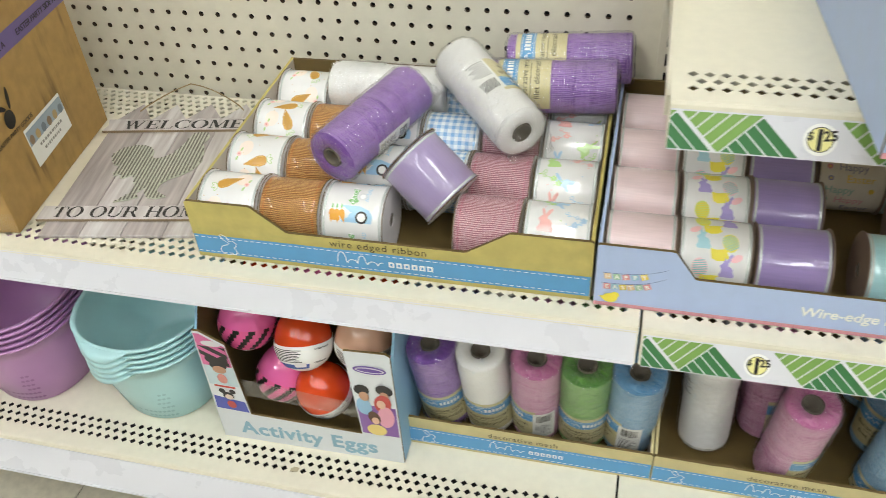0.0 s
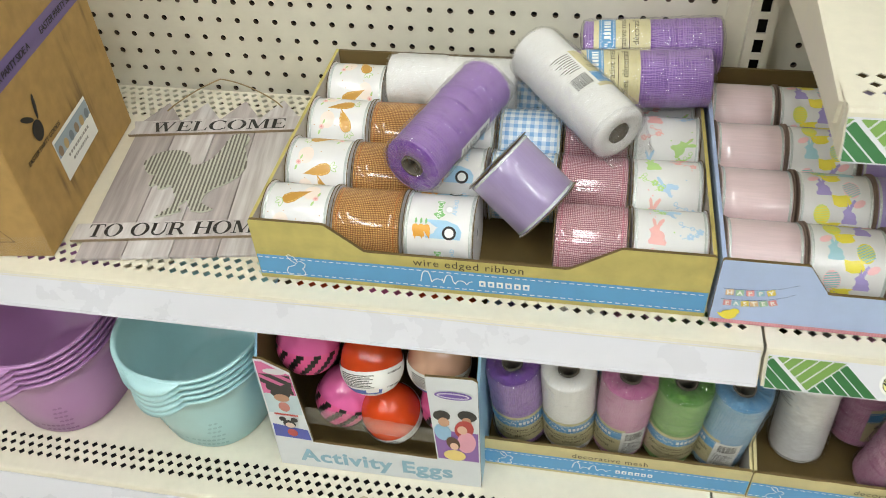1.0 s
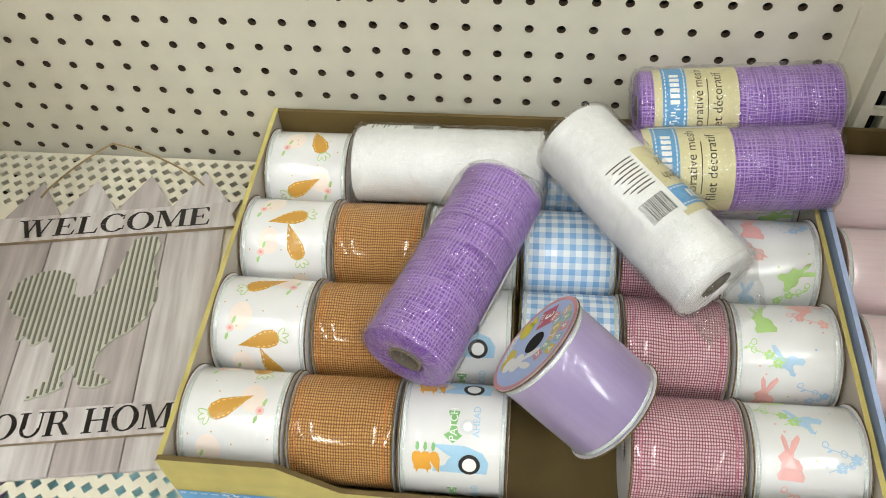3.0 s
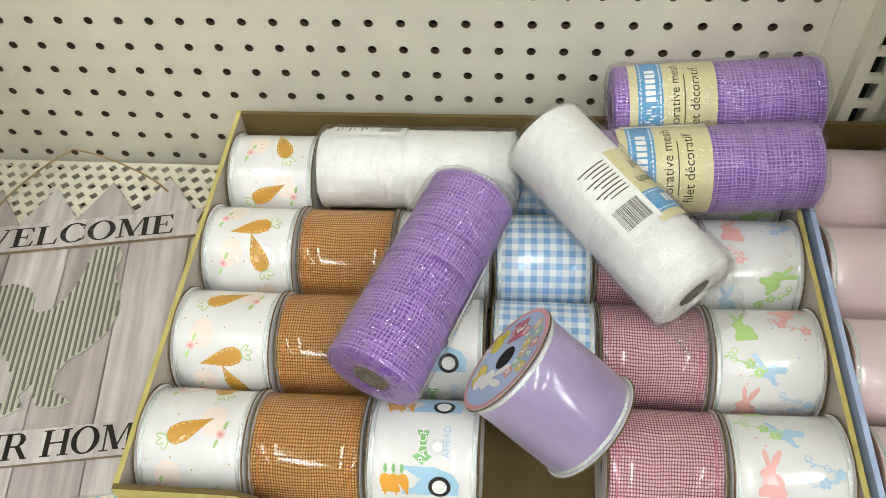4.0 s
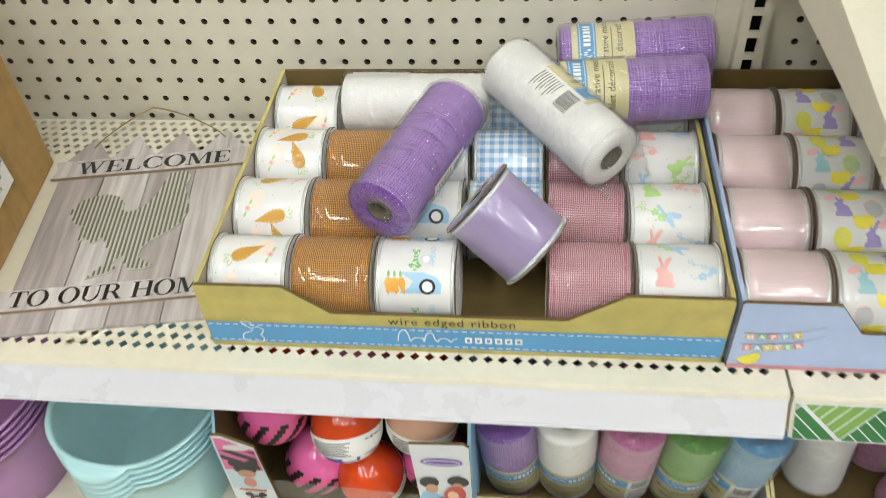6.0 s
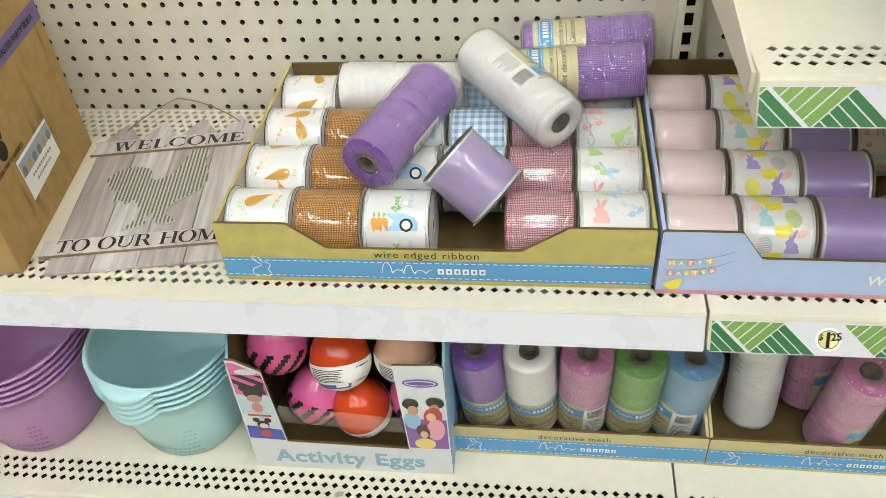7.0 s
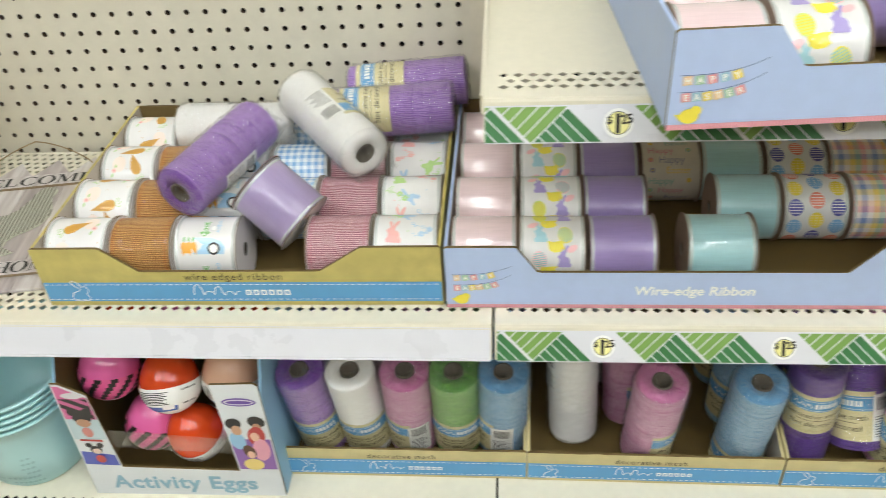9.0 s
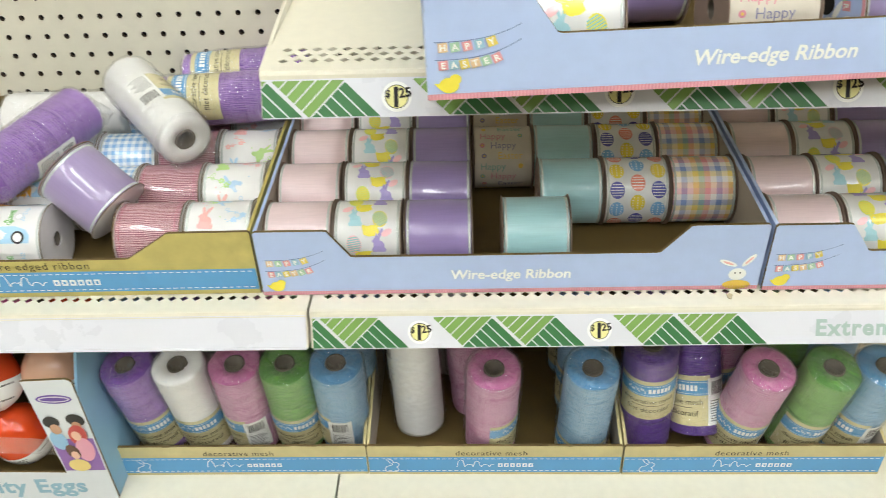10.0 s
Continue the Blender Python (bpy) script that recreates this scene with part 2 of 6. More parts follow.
def prism(bm, pts, frame_, depth, mi=0, rim=None):
    """Extrudes the outline pts (u, v) by depth along the third axis of frame_."""
    a = [bm.verts.new(frame_ @ Vector((u, v, 0))) for u, v in pts]
    b = [bm.verts.new(frame_ @ Vector((u, v, depth))) for u, v in pts]
    n = len(pts)
    bm.faces.new(b).material_index = mi
    bm.faces.new(a[::-1]).material_index = mi if rim is None else rim
    for i in range(n):
        bm.faces.new((a[i], a[(i + 1) % n], b[(i + 1) % n], b[i])).material_index = mi if rim is None else rim
    return a + b


def bevel(bm, w, seg=2):
    bmesh.ops.bevel(bm, geom=bm.edges[:], offset=w, segments=seg, affect="EDGES", profile=0.7)


def lathe(bm, prof, seg=40, axis="x", mi=0, wob=0.0, seed=0):
    """Turns a profile of (along, radius) round an axis."""
    rings = []
    for a, r in prof:
        ring = []
        for i in range(seg):
            t = 2 * math.pi * i / seg
            rr = r
            if wob and r > 0.001:
                rr += wob * noise.noise(Vector((math.cos(t) * 2.2 + seed, math.sin(t) * 2.2, a * 45)))
            c, s = rr * math.cos(t), rr * math.sin(t)
            ring.append(bm.verts.new((a, c, s) if axis == "x" else (c, s, a)))
        rings.append(ring)
    for p, q in zip(rings, rings[1:]):
        for i in range(seg):
            j = (i + 1) % seg
            f = bm.faces.new((p[i], p[j], q[j], q[i]) if axis == "z" else (p[i], q[i], q[j], p[j]))
            f.material_index = mi
            f.smooth = True
    return rings


def words(text, size, bold=0.0, spacing=1.0, shear=0.0):
    """Flat mesh of a line of text: vertices centred on the middle of its base, faces."""
    cu = bpy.data.curves.new("lettering", "FONT")
    cu.body, cu.size, cu.offset, cu.space_character, cu.shear = text, size, bold, spacing, shear
    cu.align_x = "CENTER"
    cu.resolution_u = 3
    ob = bpy.data.objects.new("lettering", cu)
    scene.collection.objects.link(ob)
    dg = bpy.context.evaluated_depsgraph_get()
    me = bpy.data.meshes.new_from_object(ob.evaluated_get(dg))
    vs = [tuple(v.co) for v in me.vertices]
    fs = [tuple(p.vertices) for p in me.polygons]
    bpy.data.objects.remove(ob)
    bpy.data.meshes.remove(me)
    return vs, fs


def weld(ob):
    """Joins the corners that a sheet's cells share."""
    bm = bmesh.new()
    bm.from_mesh(ob.data)
    bmesh.ops.remove_doubles(bm, verts=bm.verts[:], dist=1e-6)
    bm.to_mesh(ob.data)
    bm.free()
    return ob


def half(pts, a, b, c):
    """Keeps the part of an outline where a*u + b*v >= c."""
    out = []
    for i, p in enumerate(pts):
        q = pts[(i + 1) % len(pts)]
        sp, sq = a * p[0] + b * p[1] - c, a * q[0] + b * q[1] - c
        if sp >= 0:
            out.append(p)
        if (sp >= 0) != (sq >= 0):
            f = sp / (sp - sq)
            out.append((p[0] + f * (q[0] - p[0]), p[1] + f * (q[1] - p[1])))
    return out


def letter(name, text, size, m, mat, parent, bold=0.0, spacing=1.0, shear=0.0, label="", heavy=0.0):
    """Printed words on the plane of m (x along the line, y up the letters); heavy: struck again beside itself."""
    vs, fs = words(text, size, bold, spacing, shear)
    if heavy:
        n, v0, f0 = len(vs), vs, fs
        vs, fs = [], []
        for k in range(5):
            vs += [(x + (k - 2) * heavy, y, 0.00004 * k) for x, y, _ in v0]
            fs += [tuple(i + k * n for i in f) for f in f0]
        return raw(name, [tuple(m @ Vector(p)) for p in vs], fs, mat, parent, label)
    return raw(name, [tuple(m @ Vector((x, y, 0))) for x, y, _ in vs], fs, mat, parent, label)


def flat(bm, pts, m, mi=0):
    f = bm.faces.new([bm.verts.new(m @ Vector((u, v, 0))) for u, v in pts])
    f.material_index = mi
    return f


def stroke(bm, pts, w, m, mi=0):
    """A drawn line of width w through pts."""
    left, right = [], []
    for i, (x, y) in enumerate(pts):
        a, b = pts[max(i - 1, 0)], pts[min(i + 1, len(pts) - 1)]
        d = Vector((b[0] - a[0], b[1] - a[1]))
        d = d.normalized() if d.length else Vector((1, 0))
        left.append(bm.verts.new(m @ Vector((x - d.y * w / 2, y + d.x * w / 2, 0))))
        right.append(bm.verts.new(m @ Vector((x + d.y * w / 2, y - d.x * w / 2, 0))))
    for i in range(len(pts) - 1):
        bm.faces.new((right[i], right[i + 1], left[i + 1], left[i])).material_index = mi


def oval(cx, cy, rx, ry, n=20, turn=0.0):
    c, s = math.cos(turn), math.sin(turn)
    out = []
    for i in range(n):
        a = 2 * math.pi * i / n
        x, y = rx * math.cos(a), ry * math.sin(a)
        out.append((cx + x * c - y * s, cy + x * s + y * c))
    return out


def arc(cx, cy, rx, ry, a0, a1, n=12):
    return [(cx + rx * math.cos(radians(a0 + (a1 - a0) * i / n)), cy + ry * math.sin(radians(a0 + (a1 - a0) * i / n))) for i in range(n + 1)]


def upright(x, y, z, rz=0.0, lean=0.0):
    """A frame for print on an upright front: u to the right, v up, out towards -y."""
    return pose(x, y, z, 90 - lean, 0, rz)


# ---- structure: floor, ceiling and the aisle round the shelves ----
bm = bmesh.new()
slab(bm, -4, 4, -3.5, 1.6, -0.05, -0.003)
part("floor", bm, GROUT)
tagged(bpy.data.objects["floor"], "worn cream vinyl tile store floor", "floor", kind="structure")
tile_me = None
for i in range(-10, 11):
    for j in range(-11, 3):
        if tile_me is None:
            bm = bmesh.new()
            slab(bm, -0.1515, 0.1515, -0.1515, 0.1515, -0.003, 0.0)
            bmesh.ops.bevel(bm, geom=[e for e in bm.edges if abs(e.verts[0].co.z) < 1e-4 and abs(e.verts[1].co.z) < 1e-4], offset=0.0008, segments=1, affect="EDGES")
            ob = part("tile", bm, TILE, bpy.data.objects["floor"])
            tile_me = ob.data
        else:
            ob = new("tile", tile_me)
            ob.parent = bpy.data.objects["floor"]
        ob.location = (-0.645 + i * 0.305 + 0.1525, 0.735 + j * 0.305 - 0.1525, 0)
bm = bmesh.new()
bmesh.ops.create_circle(bm, cap_ends=True, segments=20, radius=0.011, matrix=pose(-0.615, 0.722, 0.0015))
tagged(part("scuff", bm, DARK), "dark round stain on the floor tile", "stain", kind="structure")

bm = bmesh.new()
slab(bm, -4, 4, -3.5, 1.6, 3.3, 3.4)
tagged(part("ceiling", bm, WALL), "plain white store ceiling", "ceiling", kind="structure")
for name, d in (("wall_south", (-4, 4, -3.6, -3.5, 0, 3.3)), ("wall_west", (-4.1, -4, -3.5, 1.6, 0, 3.3)), ("wall_east", (4, 4.1, -3.5, 1.6, 0, 3.3)), ("wall_north", (-4, 4, 1.6, 1.7, 0, 3.3))):
    bm = bmesh.new()
    slab(bm, *d)
    tagged(part(name, bm, GOODS if name != "wall_north" else WALL), "plain store wall across the aisle", "wall", kind="structure")

LAMP = glow("fluorescent_tube_light", 33.0)
HOUSING = paint("lamp_housing", "E8E8E4", 0.4)
lamp = None
for x in (-2.2, -1.1, 0.0, 1.1, 2.2, 3.3):
    for y in (-2.1, -0.50):
        m = pose(x, y, 3.05)
        if lamp is None:
            lamp = thing("ceiling_light", "long white fluorescent ceiling light, switched on", "ceiling light", m, "ceiling lights")
            bm = bmesh.new()
            slab(bm, -0.09, 0.09, -0.62, 0.62, 0.03, 0.25)
            part("housing", bm, HOUSING, lamp)
            bm = bmesh.new()
            slab(bm, -0.075, 0.075, -0.6, 0.6, 0.0, 0.029)
            part("tube_cover", bm, LAMP, lamp, "glowing tube cover")
        else:
            copy_thing(lamp, m)

# ---- structure: pegboard, uprights, shelves ----
PY, PZ0, PX, PZ = 1.067, 0.657, 0.0254, 0.0254
def pegboard(name, x0, x1, z0, z1):
    """Board with round holes in rows, each hole a real one."""
    n, r = 10, 0.0037
    verts, faces, index = [], [], []
    k0, k1 = math.floor((z0 - PZ0) / PZ), math.ceil((z1 - PZ0) / PZ)
    for k in range(k0, k1):
        off = 0.0
        zc = PZ0 + k * PZ
        i0, i1 = math.ceil((x0 + 0.012 + 0.228 - off) / PX), math.floor((x1 - 0.012 + 0.228 - off) / PX)
        lo, hi = zc - PZ / 2, zc + PZ / 2
        left, right = -0.228 + off + i0 * PX - PX / 2, -0.228 + off + i1 * PX + PX / 2
        for a, b in ((x0, left), (right, x1)):
            q = len(verts)
            verts += [(a, PY, lo), (b, PY, lo), (b, PY, hi), (a, PY, hi)]
            faces.append((q, q + 1, q + 2, q + 3))
        for i in range(i0, i1 + 1):
            xc = -0.228 + off + i * PX
            q = len(verts)
            verts += [(xc - PX / 2, PY, lo), (xc + PX / 2, PY, lo), (xc + PX / 2, PY, hi), (xc - PX / 2, PY, hi)]
            for d in (0.0, 0.006):
                for s in range(n):
                    t = 2 * math.pi * (s + 0.5) / n - math.pi / 2
                    verts.append((xc + r * math.cos(t), PY + d, zc + r * math.sin(t)))
            ring = [q + 4 + s for s in range(n)]
            deep = [q + 4 + n + s for s in range(n)]
            quarter = {0: (0, 1, 2), 1: (2, 3, 4), 2: (4, 5, 6, 7), 3: (7, 8, 9, 0)}
            corner = {1: q + 1, 2: q + 2, 3: q + 3, 0: q}
            # sides: bottom, right, top, left, each joined to the ring's nearest arc
            faces.append((corner[0], corner[1], ring[0], ring[n - 1]))
            faces.append((corner[1], ring[2], ring[1], ring[0]))
            faces.append((corner[1], corner[2], ring[3], ring[2]))
            faces.append((corner[2], ring[5], ring[4], ring[3]))
            faces.append((corner[2], corner[3], ring[6], ring[5]))
            faces.append((corner[3], ring[7], ring[6]))
            faces.append((corner[3], corner[0], ring[8], ring[7]))
            faces.append((corner[0], ring[9], ring[8]))
            for s in range(n):
                faces.append((ring[s], ring[(s + 1) % n], deep[(s + 1) % n], deep[s]))
            index += [0] * (len(faces) - n - len(index)) + [1] * n
    index += [0] * (len(faces) - len(index))
    top = weld(raw(name, verts, faces, [PEG, HARDBOARD], index=index))
    return tagged(top, "cream pegboard back panel with rows of round holes", "pegboard", kind="structure")

pegboard("wall_pegboard_1", -1.1, 0.1425, 0.15, 1.35)
pegboard("wall_pegboard_2", 0.202, 1.15, 0.15, 1.35)
# near-black sheet standing in for the shade seen through the peg holes
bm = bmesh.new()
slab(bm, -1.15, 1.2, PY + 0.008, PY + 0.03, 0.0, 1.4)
tagged(part("wall_shade_backing", bm, DARK), "near-black sheet standing in for the shade behind the pegboard holes", "wall", kind="structure")
for n, (xa, xb) in enumerate(((0.1425, 0.167), (0.195, 0.202))):
    bm = bmesh.new()
    slab(bm, xa, xb, PY - 0.004, PY + 0.015, 0.0, 1.4)
    tagged(part("trim", bm, SHELF), "cream metal panel edge beside the upright", "trim", kind="structure")

def upright_post(x):
    post = thing("shelf_upright", "cream steel shelf upright with a row of slots", "shelf upright", pose(x, 0, 0))
    verts, faces = [], []
    y, w, sw, pitch, sh = 1.048, 0.0135, 0.0055, 0.0252, 0.018
    z = 0.02
    while z < 1.4:
        q = len(verts)
        zc = z + pitch / 2
        for d in (0, 0.004):
            verts += [(-w, y + d, z), (w, y + d, z), (w, y + d, z + pitch), (-w, y + d, z + pitch)]
            verts += [(-sw, y + d, zc - sh / 2), (sw, y + d, zc - sh / 2), (sw, y + d, zc + sh / 2), (-sw, y + d, zc + sh / 2)]
        for i in range(4):
            j = (i + 1) % 4
            faces.append((q + i, q + j, q + 4 + j, q + 4 + i))
            faces.append((q + 4 + i, q + 4 + j, q + 12 + j, q + 12 + i))
        z += pitch
    weld(raw("slotted_face", verts, faces, SHELF, post))
    bm = bmesh.new()
    for s in (-1, 1):
        slab(bm, s * w - 0.001, s * w + 0.001, y + 0.0005, PY + 0.018, 0.0, 1.4)
    part("channel", bm, SHELF, post)
    # strip coloured near-black as the shade inside the slotted channel
    bm = bmesh.new()
    slab(bm, -w + 0.002, w - 0.002, PY + 0.012, PY + 0.014, 0, 1.4)
    part("channel_shade", bm, DARK, post)
    return post
upright_post(0.181)

def perforated(name, x0, x1, y0, y1, z, bands, parent, thick=0.001, py=0.0115):
    """Sheet-steel shelf top; bands are (first row's y, rows) of diamond holes."""
    px, hw, hd = 0.0127, 0.0046, 0.0044
    verts, faces = [], []
    def quad(a, b, c, d):
        q = len(verts)
        verts.extend([(a, c, z), (b, c, z), (b, d, z), (a, d, z)])
        faces.append((q, q + 1, q + 2, q + 3))
    y = y0
    for start, count in bands:
        quad(x0, x1, y, start - py / 2)
        for k in range(count):
            yc = start + k * py
            off = 0.0 if k % 2 == 0 else px / 2
            n = int((x1 - x0 - 0.02 - off) / px)
            xs = x0 + 0.01 + off
            quad(x0, xs, yc - py / 2, yc + py / 2)
            quad(xs + n * px, x1, yc - py / 2, yc + py / 2)
            for i in range(n):
                a = xs + i * px
                c = a + px / 2
                q = len(verts)
                verts.extend([(a, yc - py / 2, z), (a + px, yc - py / 2, z), (a + px, yc + py / 2, z), (a, yc + py / 2, z)])
                for d in (0, thick):
                    verts.extend([(c, yc - hd, z - d), (c + hw, yc, z - d), (c, yc + hd, z - d), (c - hw, yc, z - d)])
                for i4 in range(4):
                    j4 = (i4 + 1) % 4
                    faces.append((q + i4, q + j4, q + 4 + i4))
                    faces.append((q + j4, q + 4 + j4, q + 4 + i4))
                    faces.append((q + 4 + i4, q + 4 + j4, q + 8 + j4, q + 8 + i4))
        y = start + (count - 0.5) * py
    quad(x0, x1, y, y1)
    return weld(raw(name, verts, faces, SHELF, parent))

def shelf(name, label, x0, x1, front, z, lip_h, bands, back=1.05):
    ob = thing(name, label, "shelf")
    perforated("shelf_top", x0, x1, front, back, z, bands, ob)
    bm = bmesh.new()
    # rolled nose, sloping face and return
    prof = [(front + 0.0005, z), (front - 0.0025, z - 0.0008), (front - 0.004, z - 0.0035), (front - 0.0045, z - 0.007), (front - 0.0032, z - 0.0078),
            (front - 0.0032 - 0.012 * lip_h / 0.03, z - lip_h), (front + 0.004, z - lip_h - 0.001), (front + 0.006, z - lip_h + 0.004)]
    rows = [[bm.verts.new((x, y, zz)) for y, zz in prof] for x in (x0, x1)]
    for i in range(len(prof) - 1):
        bm.faces.new((rows[0][i], rows[0][i + 1], rows[1][i + 1], rows[1][i]))
    for row in rows:
        bm.faces.new([row[i] for i in (0, 1, 2, 3, 4, 5, 6, 7)])
    part("front_lip", bm, SHELF, ob)
    for x in (x0, x1 - 0.002):
        bm = bmesh.new()
        slab(bm, x, x + 0.002, front + 0.006, back, z - lip_h, z - 0.0018)
        part("side_flange", bm, SHELF, ob)
    bm = bmesh.new()
    slab(bm, x0 + 0.15, x1 - 0.15, 0.86, 0.90, z - 0.02, z - 0.0018)
    part("stiffener", bm, SHELF, ob)
    return ob

SZ, UZ, DZ = 0.510, 0.776, 0.231
JX = 0.176
mid_left = shelf("shelf", "cream perforated steel shelf with a plain white front strip", -1.04, JX - 0.0015, 0.688, SZ, 0.0365, [(0.7085, 3), (0.985, 6)])
mid_right = shelf("shelf", "cream perforated steel shelf with a green patterned price strip", JX + 0.0015, 1.12, 0.688, SZ, 0.0365, [(0.7085, 3), (0.985, 6)])
top_right = shelf("shelf", "cream perforated steel shelf with a green patterned price strip", JX - 0.003, 1.12, 0.674, UZ, 0.0345, [(0.691, 3), (0.985, 6)])
deck_left = shelf("shelf", "cream perforated steel bottom shelf with a white front strip", -1.04, JX - 0.0015, 0.612, DZ, 0.05, [(0.634, 3), (0.99, 6)])
# added near-black sheet: gives the deck holes their shade by colour
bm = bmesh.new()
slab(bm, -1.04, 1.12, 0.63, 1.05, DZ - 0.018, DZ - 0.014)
tagged(part("trim_shade_sheet", bm, DARK), "added near-black sheet for the shade below the bottom shelf's holes", "trim", kind="structure")
deck_right = shelf("shelf", "cream perforated steel bottom shelf with a white front strip", JX + 0.0015, 1.12, 0.612, DZ, 0.05, [(0.634, 3), (0.99, 6)])

def bracket(x, z):
    """Tapered arm under the end of the upper shelf."""
    ob = thing("shelf_bracket", "cream steel shelf bracket hooked into the upright", "shelf bracket")
    bm = bmesh.new()
    pts = [(0.684, z - 0.004), (0.684, z - 0.022), (0.74, z - 0.028), (0.86, z - 0.034), (0.95, z - 0.04), (1.0, z - 0.058), (1.02, z - 0.075), (1.046, z - 0.075), (1.046, z + 0.034)]
    m = Matrix(((0, 0, 1, x), (1, 0, 0, 0), (0, 1, 0, 0), (0, 0, 0, 1)))
    prism(bm, pts, m, 0.003)
    part("arm", bm, SHELF, ob)
    bm = bmesh.new()
    slab(bm, x - 0.002, x + 0.001, 1.044, 1.056, z - 0.03, z - 0.012)
    part("hook", bm, SHELF, ob)
    bm = bmesh.new()
    slab(bm, x - 0.002, x + 0.001, 1.044, 1.056, z - 0.085, z - 0.066)
    part("hook", bm, SHELF, ob)
bracket(JX - 0.0062, UZ)

def strip_frame(front, z, lip_h, x):
    """Frame on the sloping lip: u along x, v up the face, standing 1 mm proud."""
    y0, z0, y1, z1 = front - 0.0032, z - 0.0078, front - 0.0032 - 0.012 * lip_h / 0.03, z - lip_h
    d = Vector((0, y0 - y1, z0 - z1))
    L = d.length
    d.normalize()
    n = Vector((1, 0, 0)).cross(d)
    return Matrix(((1, d.x, n.x, x), (0, d.y, n.y, y1), (0, d.z, n.z, z1), (0, 0, 0, 1))) @ Matrix.Translation((0, 0, 0.0006)), L

def plain_strip(x0, x1, front, z, lip_h, extra=0.0):
    ob = thing("label_strip", "plain white label strip along the shelf's front edge", "label strip")
    m, L = strip_frame(front, z, lip_h, 0)
    top = L + extra
    for name, a, b, d in (("strip", 0.0018, top - 0.0018, 0.0012), ("bottom_rail", -0.001, 0.0018, 0.0022), ("top_rail", top - 0.0018, top, 0.0020)):
        bm = bmesh.new()
        prism(bm, [(x0, a), (x1, a), (x1, b), (x0, b)], m, d)
        part(name, bm, STRIPW, ob)
    return ob
plain_strip(-1.04, JX - 0.003, 0.688, SZ, 0.0365, 0.004)
plain_strip(-1.04, JX - 0.003, 0.612, DZ, 0.05, 0.0)
plain_strip(JX + 0.003, 1.12, 0.612, DZ, 0.05, 0.0)

def clip_poly(pts, lo, hi, axis=1):
    """Cuts a convex outline to lo..hi along an axis."""
    for bound, keep in ((lo, 1), (hi, -1)):
        out = []
        for i, p in enumerate(pts):
            q = pts[(i + 1) % len(pts)]
            pi, qi = keep * (p[axis] - bound) >= 0, keep * (q[axis] - bound) >= 0
            if pi:
                out.append(p)
            if pi != qi:
                f = (bound - p[axis]) / (q[axis] - p[axis])
                out.append((p[0] + f * (q[0] - p[0]), p[1] + f * (q[1] - p[1])))
        pts = out
        if not pts:
            return pts
    return pts

def price_strip(x0, x1, front, z, lip_h, tags, words_at=None):
    ob = thing("price_strip", "white shelf price strip with green slanted stripes and round price marks", "price strip")
    m, L = strip_frame(front, z, lip_h, 0)
    bm = bmesh.new()
    prism(bm, [(x0, -0.001), (x1, -0.001), (x1, L + 0.0005), (x0, L + 0.0005)], m, 0.0012)
    part("strip", bm, STRIPW, ob)
    mm = m @ Matrix.Translation((0, 0, 0.0016))
    bm = bmesh.new()
    h = L - 0.0008
    W, g = 0.0600, 0.0017
    def block(s):
        """A hanging triangle of light rising bars, then a standing one of dark falling bars."""
        for k in range(5):
            hi_ = s + W - h - k * W / 5
            pts = [(x0, 0), (x1, 0), (x1, h), (x0, h)]
            for a, b, c in ((-1, 1, -hi_), (1, -1, hi_ - W / 5 + g), (1, 1, s + h)):
                pts = half(pts, a, b, c) if len(pts) > 2 else []
            if len(pts) > 2:
                flat(bm, pts, mm, 0)
        for k in range(5):
            hi_ = s + W + h - 0.001 - k * W / 5
            pts = [(x0, 0), (x1, 0), (x1, h * 0.93), (x0, h * 0.93)]
            for a, b, c in ((-1, -1, -hi_), (1, 1, hi_ - W / 5 + g), (1, -1, s + W - h + g)):
                pts = half(pts, a, b, c) if len(pts) > 2 else []
            if len(pts) > 2:
                flat(bm, pts, mm, 1)
    for i, t in enumerate(tags):
        if i == 0:
            block(t - 0.102)
            block(t - 0.1656)
        block(t + 0.0129)
        block(t + 0.0765)
    tagged(part("stripe_pattern", bm, [GREEN_L, GREEN_D], ob, "green slanted stripes"), kind="stuff")
    for t in tags:
        bm = bmesh.new()
        flat(bm, oval(t, L / 2, 0.0122, 0.0122, 24), mm @ Matrix.Translation((0, 0, 0.0003)))
        mark = part("price_mark", bm, WHITE, ob, "round price mark")
        bm = bmesh.new()
        flat(bm, oval(t, L / 2, 0.0092, 0.0092, 24), mm @ Matrix.Translation((0, 0, 0.0005)))
        part("disc", bm, DISC, mark)
        bm = bmesh.new()
        stroke(bm, oval(t, L / 2, 0.0093, 0.0093, 24) + [(t + 0.0093, L / 2)], 0.0006, mm @ Matrix.Translation((0, 0, 0.0007)))
        part("ring", bm, INK, mark)
        top = mm @ Matrix.Translation((t, L / 2, 0.0009))
        letter("figure", "1", 0.022, top @ pose(-0.0005, -0.0078, 0), INK, mark, 0.0006)
        letter("figure", "25", 0.0105, top @ pose(0.0072, -0.0003, 0, 0, 0, 6), INK, mark, 0.0003)
        letter("figure", "$", 0.0085, top @ pose(-0.0072, -0.0003, 0), INK, mark, 0.0002)
    if words_at:
        letter("lettering", words_at[0], 0.023, mm @ pose(words_at[1], L / 2 - 0.008, 0.0003), ink("A9BDB6"), ob, 0.0008, 1.15)
    return ob
price_strip(JX + 0.004, 1.1, 0.688, SZ, 0.0365, [0.289, 0.470], ("Extrem", 0.722))
